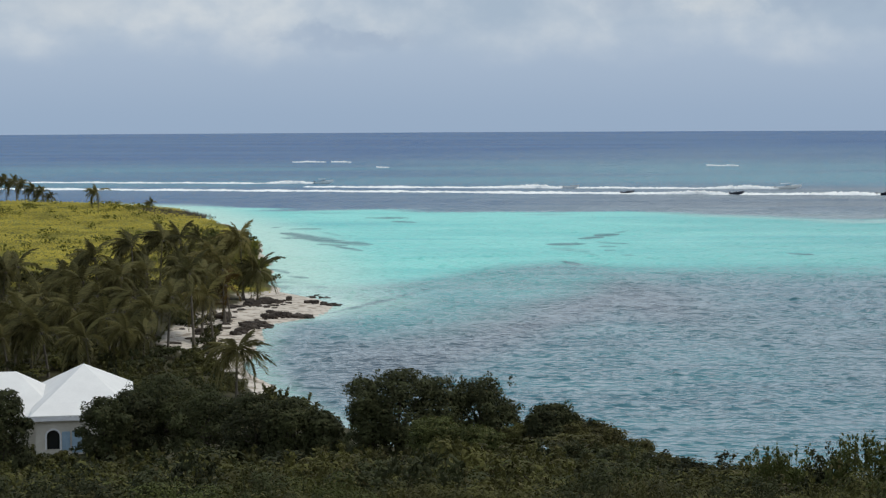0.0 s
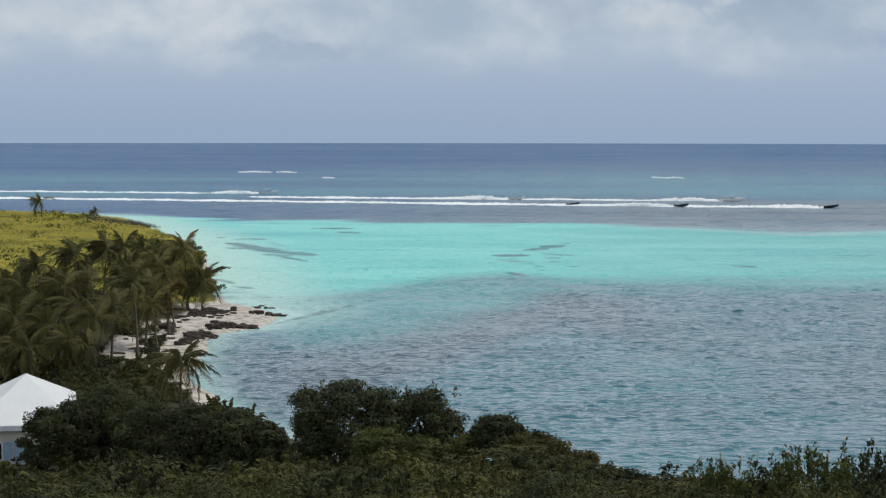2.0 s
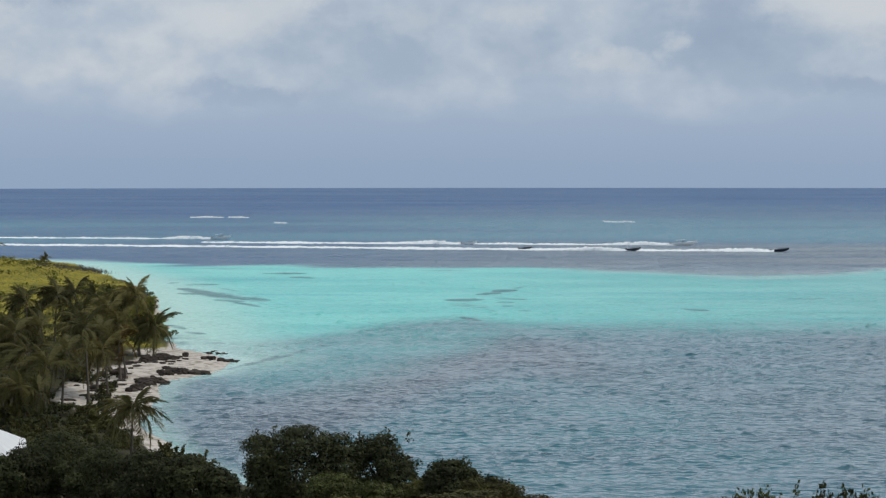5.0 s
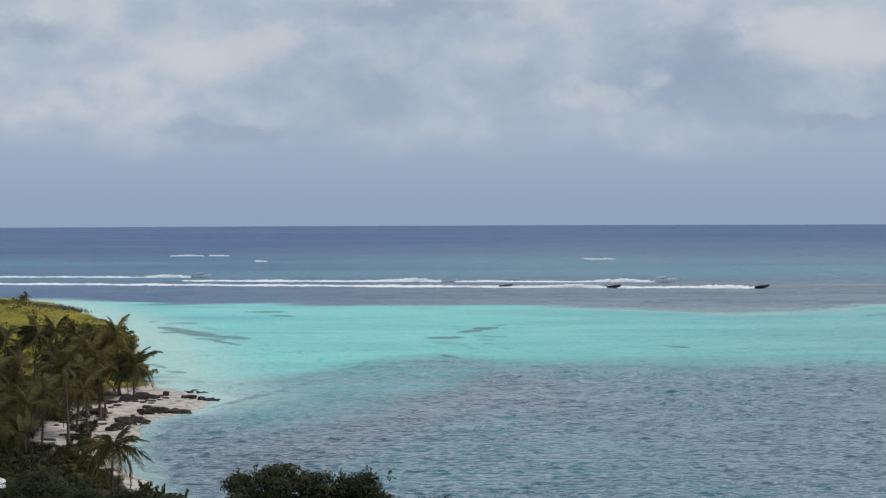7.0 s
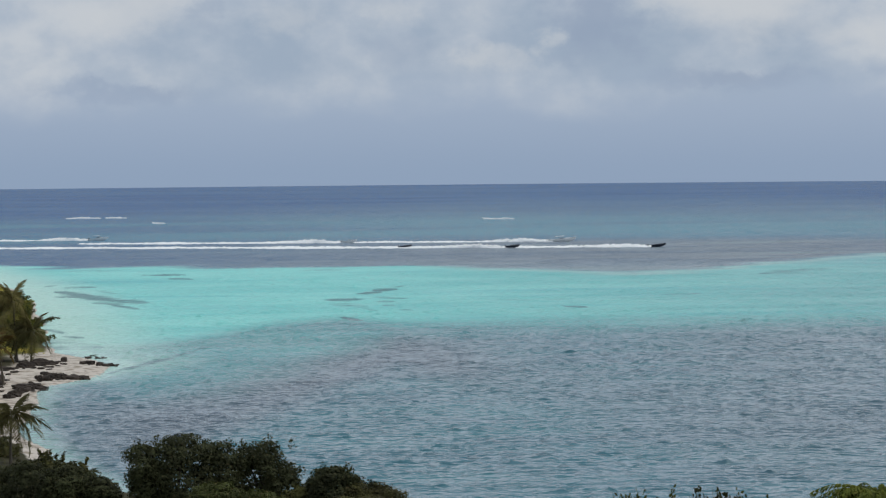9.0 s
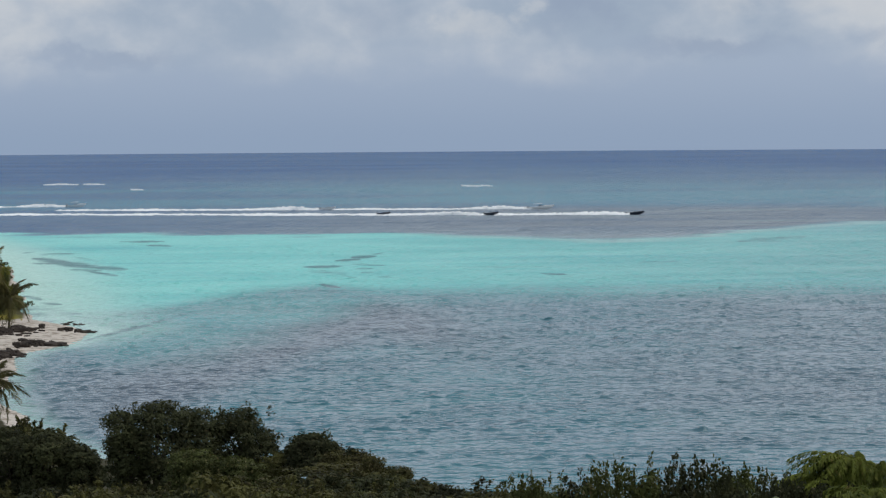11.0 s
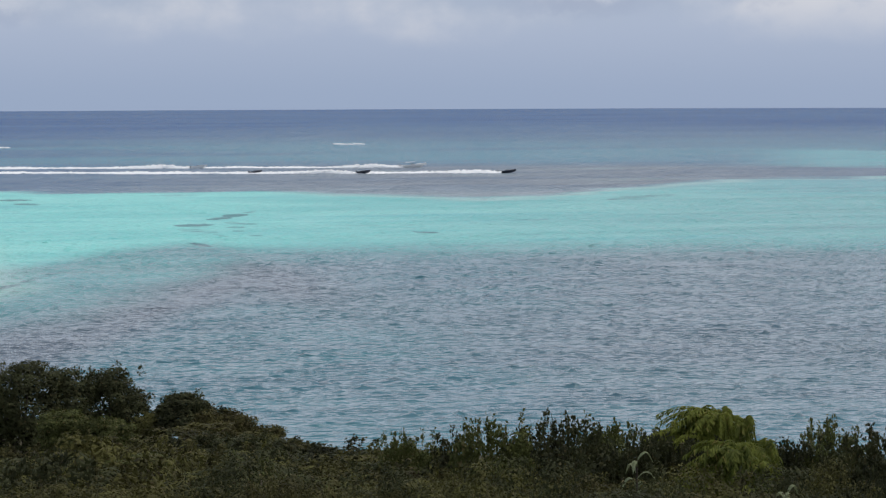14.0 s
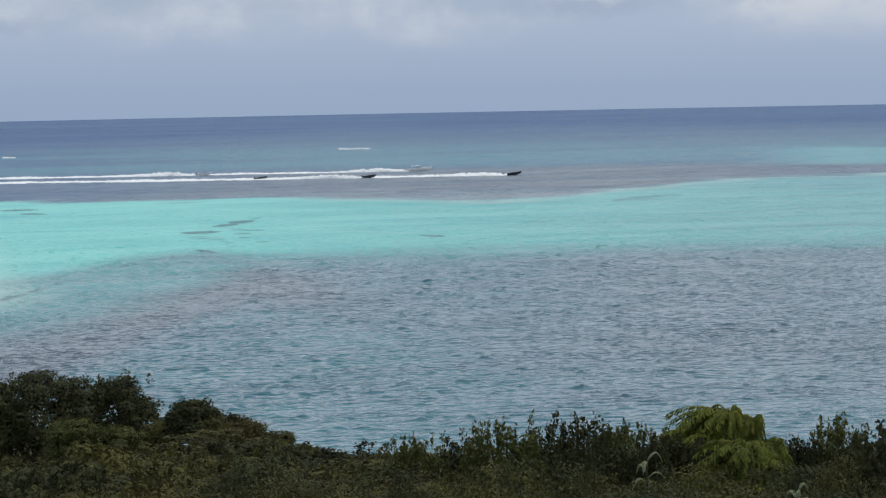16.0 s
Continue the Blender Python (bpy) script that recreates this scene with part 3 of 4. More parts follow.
def put_shrub(meshes, at, scale, turn, name="shrub", label="", category="shrub", group=""):
    ob = thing(name, label, category, at, group, turn)
    ob.scale = scale
    part("crown", meshes[0], ob)
    part("woody_stem", meshes[1], ob, "crooked brown branching stem")
    return ob

# ---- scrub on the lookout's slope ----
rng = np.random.default_rng(11)
SCRUB = [shrub_meshes(20 + i, 1.0, 1.0, (3800, 950)[i // 8], (0.025, 0.052)[i // 8], (LEAF_SCRUB, LEAF_SCRUB, LEAF_DARK, LEAF_LIGHT)[i % 4], (34, 22)[i // 8], (4, 7, 10, 3)[i % 4], 0.88) for i in range(16)]
KINDS = ("low olive-green scrub bush on the slope", "low olive-green scrub bush on the slope", "dark green leathery-leaved bush on the slope", "light green leafy bush among darker scrub")


def polar(az, d, lift=0.0):
    x, y = d * math.sin(radians(az)), d * math.cos(radians(az))
    return x, y, float(ground_height(x, y)) + lift


def scatter_scrub():
    made = 0
    d = 42.0
    while d < 116 and made < 300:
        step = 2.1 + d * 0.014
        width = radians(44) * d
        n = int(width / (step * 1.05))
        for i in range(n):
            az = -19.5 + 44 * (i + rng.uniform(0.1, 0.9)) / n
            dd = d + rng.uniform(-0.8, 0.8)
            if dd > 97 and (az > 5 or az < -4.5):
                continue
            k = int(rng.integers(0, 8))
            if k % 4 == 3 and rng.uniform() < 0.5:
                k -= 3
            r = rng.uniform(0.55, 0.95) * step
            high = rng.uniform(0.9, 2.6) * (1.0 + 0.15 * (k % 4 == 2))
            if dd > 95:
                high = rng.uniform(0.7, 1.0)
            elif dd > 60 and az > 2.5:
                high = rng.uniform(1.1, 1.75)
            put_shrub(SCRUB[k if dd < 62 else k + 8], polar(az, dd, -0.15), (r, r, high), rng.uniform(0, 360), "shrub", KINDS[k % 4], "shrub", "scrub on the slope")
            made += 1
        d += step
    return made


scatter_scrub()


def build_undergrowth():
    """Low leaves and dry grass between the bushes."""
    r = np.random.default_rng(5)
    n = 40000
    az, d = np.radians(r.uniform(-20, 25, n)), np.sqrt(r.uniform(30 ** 2, 118 ** 2, n))
    x, y = d * np.sin(az), d * np.cos(az)
    p = np.stack([x, y, ground_height(x, y) + r.uniform(0, 0.75, n) ** 1.3], -1)
    me = mesh_of("undergrowth", *leaves_at(r, p, np.tile((0, 0, 1.0), (n, 1)), 0.10, 0.45), LEAF_SCRUB)
    tagged(new("undergrowth", me), "low leafy undergrowth covering the slope between the bushes", "undergrowth", kind="stuff")
    n = 9000
    az, d = np.radians(r.uniform(-6, 25, n)), np.sqrt(r.uniform(34 ** 2, 60 ** 2, n))
    x, y = d * np.sin(az), d * np.cos(az)
    keep = wobble(x, y, 7, 5) > 0.0
    x, y = x[keep], y[keep]
    k = len(x)
    foot = np.stack([x, y, ground_height(x, y)], -1)
    tip = foot + np.stack([r.normal(-0.25, 0.2, k), r.normal(0, 0.2, k), r.uniform(0.9, 1.7, k)], -1)
    side = np.stack([r.normal(0, 1, k), r.normal(0, 1, k), 0 * x], -1) * 0.02
    v = np.stack([foot - side, foot + side, tip + side * 0.3, tip - side * 0.3], 1).reshape(-1, 3)
    me = mesh_of("dry_grass", v, np.arange(4 * k).reshape(-1, 4), GRASS_DRY)
    tagged(new("dry_grass", me), "tall dry straw-coloured grass among the bushes", "grass", kind="stuff")


build_undergrowth()

# taller, looser bushes that stand out against the sea
TALL = [shrub_meshes(40 + i, 1.0, 1.0, 2600, 0.042, (LEAF_DARK, LEAF_LIGHT)[i % 2], 16, 34) for i in range(3)]
for i, (az, d, high, wide) in enumerate(((8.4, 74, 2.2, 1.6), (9.6, 72, 2.7, 1.9), (10.9, 75, 2.4, 1.8), (12.1, 71, 3.0, 2.1), (13.3, 72, 2.6, 2.0), (14.6, 68, 2.3, 1.7),
                                          (18.9, 69, 2.4, 1.8), (19.9, 71, 2.7, 1.9), (20.8, 70, 2.3, 1.7), (21.8, 66, 3.0, 1.9), (6.9, 77, 2.0, 1.6), (23.0, 67, 2.8, 2.0), (13.4, 63, 2.2, 1.9), (14.3, 62, 2.4, 1.8), (15.2, 63, 2.6, 1.9), (15.9, 62, 2.3, 1.6))):
    put_shrub(TALL[i % 3 if i < 12 else 2 * (i % 2)], polar(az, d, -0.15), (wide, wide, high + 0.45), 37 * i, "tall_shrub", "tall dark green bush with loose leafy sprigs", "shrub", "tall bushes before the sea")

# ---- trees below the lookout ----


def tree_meshes(seed, wide, high, count, size, leaf_mat, trunk=0.35, lumps=9, sprigs=10):
    """A broad-leaved coastal tree: forked trunk, limbs, and a heaped uneven crown."""
    r = np.random.default_rng(seed)
    blobs = [((0, 0, high * 0.5), (wide * 0.78, wide * 0.78, high * 0.42))]
    for i in range(lumps):
        w, q = 2 * math.pi * (i + r.uniform(0, 0.7)) / lumps, r.uniform(0.4, 0.85) * wide
        s = r.uniform(0.2, 0.38) * wide
        blobs.append(((math.cos(w) * q, math.sin(w) * q, high * r.uniform(0.14, 0.78)), (s, s, s * r.uniform(0.6, 0.9))))
    blobs.append(((wide * r.uniform(-0.2, 0.2), 0, high * 0.82), (wide * 0.42, wide * 0.42, high * 0.16)))
    got = [crown_leaves(r, blobs, count, size, 0.72, 0.7)]
    for i in range(sprigs):
        w, q = r.uniform(0, 2 * math.pi), r.uniform(0.2, 0.85) * wide
        base = np.array([math.cos(w) * q, math.sin(w) * q, high * r.uniform(0.72, 0.9)])
        tip = base + np.array([r.normal(0, 0.12), r.normal(0, 0.12), r.uniform(0.5, 1.0)]) * high * 0.12
        k = r.uniform(0, 1, 34)[:, None]
        got.append(leaves_at(r, base + (tip - base) * k + r.normal(0, 0.14, (34, 3)), np.tile((0, 0, 1.0), (34, 1)), size, 0.2, 0.7))
    crown = mesh_of("crown", *join(got), leaf_mat)
    ks = np.linspace(0, 1, 5)
    foot = np.stack([0.2 * np.sin(ks * 3) * wide * 0.2, 0.1 * ks, -0.5 + ks * (high * 0.45 + 0.5)], -1)
    trunk_me = mesh_of("trunk", *tube(foot, trunk * (1 - 0.4 * ks), 8), BARK, True)
    limbs = []
    for c, _ in blobs[1:]:
        end = np.array(c)
        path = foot[3] + (end - foot[3]) * ks[:, None] + np.array([0, 0, 1]) * (np.sin(ks * math.pi) * 0.15 * high)[:, None] * 0.4
        limbs.append(tube(path, trunk * 0.45 * (1 - 0.85 * ks), 5))
    return crown, trunk_me, [mesh_of("limb", *v, BARK, True) for v in limbs]


def put_tree(seed, az, d, wide, high, leaf_mat, label, count=4200, size=0.15, name="sea_grape_tree", sprigs=10):
    me = tree_meshes(seed, wide, high, int(count * 3.3), size * 0.62, leaf_mat, 0.04 * high, 22, sprigs)
    ob = thing(name, label, "tree", polar(az, d), "", 0.0)
    part("crown", me[0], ob)
    part("trunk", me[1], ob, "grey-brown trunk")
    for limb in me[2]:
        part("limb", limb, ob)
    return ob


ROUND_TREE = "dense rounded dark green tree beside the house"
BANK_TREE = "wind-shaped dark green tree on the bank above the sea"
TREES = [  # azimuth, distance, half width, height
    (-12.41, 155, 4.2, 7.9), (-11.03, 150, 3.4, 6.6), (-13.19, 152, 2.6, 6.5), (-9.47, 142, 3.0, 6.5), (-8.25, 140, 3.2, 6.0),
    (-7.38, 138, 2.0, 4.8), (-14.05, 150, 2.4, 6.2), (-17.1, 142, 2.4, 7.4),
]
for i, (az, d, w, h) in enumerate(TREES):
    put_tree(100 + i, az, d, w, h, LEAF_DARK, ROUND_TREE, 4400, 0.17)
put_tree(120, -5.1, 120, 3.3, 7.3, LEAF_DARK, "broad spreading dark green tree on the bank", 6500, 0.15)
put_tree(121, -5.85, 119, 1.7, 5.6, LEAF_DARK, BANK_TREE, 2200, 0.15)
put_tree(122, -3.7, 121, 2.4, 6.7, LEAF_DARK, BANK_TREE, 3600, 0.15)
put_tree(123, -2.55, 122, 2.6, 6.7, LEAF_DARK, "dark green tree with upright leafy tips on the bank", 4200, 0.15, sprigs=34)
put_tree(124, -1.75, 121, 1.7, 4.9, LEAF_DARK, "dark green tree with upright leafy tips on the bank", 2200, 0.14, sprigs=5)
put_tree(125, -3.75, 106, 2.2, 3.5, LEAF_LIGHT, "light olive-green bushy tree before darker trees", 4200, 0.12, "bushy_tree")
put_tree(126, -2.6, 105, 1.7, 2.6, LEAF_LIGHT, "light olive-green bushy tree before darker trees", 2600, 0.12, "bushy_tree")
put_tree(131, 0.45, 111, 1.7, 2.3, LEAF_DARK, "low dark bush-like tree crowning the spur", 3000, 0.13)
put_tree(132, -1.15, 111, 1.5, 2.3, LEAF_SCRUB, "low olive bush-like tree on the sloping spur", 2400, 0.12, "bushy_tree")
put_tree(127, -0.28, 110, 1.7, 3.0, LEAF_DARK, "low dark bush-like tree crowning the spur", 4200, 0.13)
put_tree(128, 0.95, 109, 2.2, 1.5, LEAF_SCRUB, "low olive bush-like tree on the sloping spur", 3600, 0.12, "bushy_tree")
put_tree(129, 2.0, 108, 2.0, 1.0, LEAF_SCRUB, "low olive bush-like tree on the sloping spur", 3000, 0.12, "bushy_tree")

put_tree(133, 3.7, 105, 1.6, 1.0, LEAF_SCRUB, "low olive bush-like tree on the sloping spur", 2200, 0.12, "bushy_tree")
put_tree(134, 4.45, 103, 1.5, 0.9, LEAF_DARK, "low dark bush-like tree on the sloping spur", 2000, 0.12, "bushy_tree")
put_tree(130, 2.95, 106, 1.8, 0.85, LEAF_SCRUB, "low olive bush-like tree on the sloping spur", 2600, 0.12, "bushy_tree")

# bushes behind the house and under the palms
GROVE = [shrub_meshes(60 + i, 1.0, 1.0, 640, 0.085, (LEAF_SCRUB, LEAF_DARK, LEAF_SCRUB)[i], 6, 4) for i in range(3)]
SHORE_BUSH = [shrub_meshes(66 + i, 1.0, 1.0, 560, 0.09, (LEAF_TUFT, LEAF_LIGHT)[i], 6, 4) for i in range(2)]
r2 = np.random.default_rng(77)
for i in range(230):
    az, d = r2.uniform(-19, -8.6), math.sqrt(r2.uniform(185 ** 2, 400 ** 2))
    if i < 110:
        az, d = r2.uniform(-19, -8.0), r2.uniform(182, 262)
    x, y, z = polar(az, d)
    s = float(shore_distance(x, y))
    if s < ((21 if az > -11.4 else 11) if d > 276 else 5) or (d > 285 and s < 34 and az > -11.4 and r2.uniform() < 0.5):
        continue
    if abs(az + 10.1) < 0.9 and d < 232:
        continue
    k = i % 3
    w = r2.uniform(1.8, 3.4)
    put_shrub(GROVE[k], (x, y, z - 0.2), (w, w, r2.uniform(1.6, 3.2)), r2.uniform(0, 360), "bush", "dull green bush in the shade of the palms", "bush", "bushes in the palm grove")

for i, (az, d, w, h) in enumerate(((-17.4, 156, 2.4, 2.4), (-16.7, 158, 2.2, 1.7), (-16.1, 155, 2.0, 1.3), (-15.4, 157, 2.0, 1.2), (-14.8, 156, 2.2, 1.6), (-16.4, 146, 2.6, 2.2),
                                   (-15.5, 144, 2.6, 2.2), (-14.5, 143, 2.6, 2.5), (-13.4, 142, 2.6, 2.4), (-12.3, 140, 2.6, 2.2), (-11.2, 138, 2.6, 2.2), (-10.0, 136, 2.4, 2.0))):
    put_shrub(GROVE[i % 3], polar(az, d, -0.2), (w, w, h), 50 * i, "bush", "dull green bush growing before the house", "bush", "bushes by the house")
for i in range(96):
    k = r2.uniform(0, 1)
    x, y = float(np.interp(k, (0, 0.35, 0.7, 1), (-56, -68, -77, -92))), float(np.interp(k, (0, 0.35, 0.7, 1), (372, 420, 470, 545)))
    x -= r2.uniform(0.2, 1) ** 1.6 * 20 - 1.0
    if y < 396 and x > -66:
        continue
    w = r2.uniform(1.6, 3.6)
    put_shrub(SHORE_BUSH[i % 2], (x, y, max(0.0, float(ground_height(x, y)) - 0.2)), (w, w, r2.uniform(1.6, 3.0)), r2.uniform(0, 360), "bush", "olive green bush on the shore of the headland", "bush", "bushes along the shore")

for i in range(20):
    k = i / 19
    x, y = float(np.interp(k, (0, 0.3, 0.6, 1), (-36, -42, -48, -53))), float(np.interp(k, (0, 0.3, 0.6, 1), (222, 241, 264, 300)))
    x -= r2.uniform(2.5, 7)
    if 216 < y < 232 and -43 < x < -36:
        continue
    w = r2.uniform(1.4, 2.4)
    put_shrub(GROVE[i % 3], (x, y, float(ground_height(x, y)) - 0.2), (w, w, r2.uniform(1.0, 2.0)), r2.uniform(0, 360), "bush", "dull green bush at the top of the beach", "bush", "bushes along the shore")

# ---- palms ----


def frond_mesh(seed, length, droop, mat, ragged=0.0):
    """A frond along +x: an arched midrib with two rows of hanging leaflets."""
    r = np.random.default_rng(seed)
    n = 38
    ks = np.linspace(0, 1, n)
    rib = np.stack([length * (ks - 0.14 * droop * ks ** 2), 0.0 * ks, length * (0.22 * ks - droop * ks ** 2.2)], -1)
    got = [tube(rib[::6], 0.035 * (1 - 0.8 * ks[::6]), 4)]
    quads = []
    for i in range(4, n):
        for side in (-1, 1):
            if r.uniform() < ragged:
                continue
            a = rib[i]
            out = length * (0.23 * math.sin(math.pi * (0.12 + 0.86 * ks[i])) + 0.03) * r.uniform(0.8, 1.15)
            fwd = out * r.uniform(0.35, 0.7)
            dn = out * r.uniform(0.5, 1.05)
            tip = a + np.array([fwd, side * out * 0.8, -dn])
            wd = np.array([0.085, 0, 0.0]) * length * 0.30
            mid = a + (tip - a) * 0.5 + np.array([0, 0, 0.10 * out])
            quads += [a - wd * 0.5, a + wd * 0.5, mid + wd * 0.6, mid - wd * 0.6, mid - wd * 0.6, mid + wd * 0.6, tip + wd * 0.08, tip - wd * 0.08]
    q = np.array(quads)
    got.append((q, np.arange(len(q)).reshape(-1, 4)))
    return mesh_of("frond", *join(got), mat)


FRONDS = [frond_mesh(200 + i, 4.5, (0.5, 0.7, 0.9, 1.15)[i], LEAF_PALM, 0.06) for i in range(4)]
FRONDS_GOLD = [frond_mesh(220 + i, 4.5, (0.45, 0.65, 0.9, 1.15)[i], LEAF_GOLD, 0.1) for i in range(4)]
FRONDS_DRY = [frond_mesh(210 + i, 4.3, (0.3, 0.5, 0.75, 1.0)[i], LEAF_RUST, 0.15) for i in range(4)]


def nut_mesh():
    bm = bmesh.new()
    bmesh.ops.create_icosphere(bm, subdivisions=1, radius=0.16)
    for v in bm.verts:
        v.co.z *= 1.25
    me = bpy.data.meshes.new("coconut")
    bm.to_mesh(me)
    bm.free()
    me.materials.append(BARK_PALM)
    return me


NUT = nut_mesh()


def palm(seed, at, height, lean, label, fronds, group, count=19, size=1.0, wind=0.72):
    """A coconut palm; the trade wind sweeps its fronds towards -x."""
    r = np.random.default_rng(seed)
    ob = thing("coconut_palm", label, "palm tree", at, group)
    ks = np.linspace(0, 1, 9)
    side = r.normal(0, 0.35)
    path = np.stack([lean * ks ** 1.6, side * ks ** 1.5, -0.4 + (height + 0.4) * ks], -1)
    rad = (0.20 - 0.09 * ks) * (1 + 0.9 * np.exp(-ks * 14)) * (0.8 + 0.03 * height)
    part("trunk", mesh_of("trunk", *tube(path, rad, 7), BARK_PALM, True), ob, "slender grey palm trunk")
    top = path[-1]
    for i in range(count):
        w = 2.39996 * i + r.uniform(-0.25, 0.25)
        age = (i + 0.5) / count
        pitch = radians(60) * (1 - age) ** 1.1 - radians(30) * age
        way = Vector((math.cos(w) * math.cos(pitch) - wind, math.sin(w) * math.cos(pitch), math.sin(pitch) + 0.02))
        way.normalize()
        yaw, rise = math.atan2(way.y, way.x), math.asin(way.z)
        k = min(3, int(age * 4 + r.uniform(-0.6, 0.6)))
        f = part("frond", fronds[max(0, k)], ob)
        s = size * r.uniform(0.8, 1.1) * (0.75 + 0.25 * min(1, 3 * age))
        f.matrix_basis = Matrix.LocRotScale(top, Euler((r.normal(0, 0.25), -rise, yaw)), (s, s, s))
    for i in range(4):
        nut = part("coconut", NUT, ob, "brown coconut")
        nut.location = Vector(top) + Vector((0.25 * math.cos(i * 1.6 + seed), 0.25 * math.sin(i * 1.6 + seed), -0.22 - 0.06 * (i % 2)))
    return ob


PALM = "windswept coconut palm in the grove behind the beach"
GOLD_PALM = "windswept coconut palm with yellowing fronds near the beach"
PALMS = [(-9.88, 352, 11.3), (-9.45, 352, 5.6), (-10.28, 320, 6.6), (-12.19, 277, 8.5), (-11.40, 287, 11.4), (-10.88, 320, 10.7),
         (-11.65, 362, 10.5), (-12.42, 352, 10.7), (-13.19, 342, 10.4), (-13.63, 290, 9.7), (-14.22, 315, 10.5), (-12.95, 297, 9.9),
         (-16.58, 310, 9.8), (-15.10, 258, 7.8), (-15.79, 242, 5.9), (-16.78, 255, 7.3), (-13.91, 257, 7.0), (-12.71, 271, 7.0),
         (-10.81, 294, 7.2), (-15.41, 285, 9.4), (-14.66, 277, 10.0), (-16.10, 266, 8.8), (-13.24, 250, 5.3), (-17.16, 295, 9.7),
         (-14.53, 236, 5.7), (-12.95, 252, 4.7), (-16.96, 239, 5.7), (-11.15, 300, 9.6), (-10.45, 319, 9.3), (-16.29, 243, 6.6)]
for i, (az, d, h) in enumerate(PALMS):
    dry = i == 2
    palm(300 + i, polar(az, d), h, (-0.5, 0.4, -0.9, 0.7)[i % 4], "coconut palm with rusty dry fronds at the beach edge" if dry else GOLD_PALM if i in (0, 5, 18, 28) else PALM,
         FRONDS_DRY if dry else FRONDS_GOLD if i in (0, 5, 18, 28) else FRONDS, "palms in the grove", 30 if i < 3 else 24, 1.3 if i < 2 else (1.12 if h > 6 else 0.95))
palm(340, polar(-10.1, 225), 5.6, 0.1, "small coconut palm standing alone beside the shore", FRONDS, "", 26, 1.05, 0.2)
r3 = np.random.default_rng(31)
for i in range(34):
    az, d = r3.uniform(-20, -10.2), math.sqrt(r3.uniform(250 ** 2, 385 ** 2))
    x, y, z = polar(az, d)
    if float(shore_distance(x, y)) < 14 or (az < -13 and d > 325):
        continue
    palm(360 + i, (x, y, z), r3.uniform(6.0, 9.5), r3.uniform(-1, 0.6), PALM, FRONDS, "palms in the grove", 17, 0.95)
for i, (az, d, h) in enumerate(((-10.3, 392, 7.0), (-10.7, 405, 7.0), (-11.1, 420, 7.5))):
    palm(350 + i, polar(az, d), h, -0.6, PALM, FRONDS, "palms in the grove", 22, 1.0)
FAR_PALMS = [(-14.25, 680, 6.3), (-16.68, 751, 8.4), (-16.98, 752, 8.9), (-16.42, 759, 7.9), (-16.12, 763, 6.1), (-15.89, 762, 5.0),
             (-15.61, 758, 3.6), (-12.62, 712, 2.2), (-17.31, 754, 8.7), (-17.6, 748, 8.0)]
for i, (az, d, h) in enumerate(FAR_PALMS):
    palm(420 + i, polar(az, d), h, -0.4, "distant coconut palm on the open headland", FRONDS, "palms on the headland", 18, 1.2 if h > 4 else 0.85)


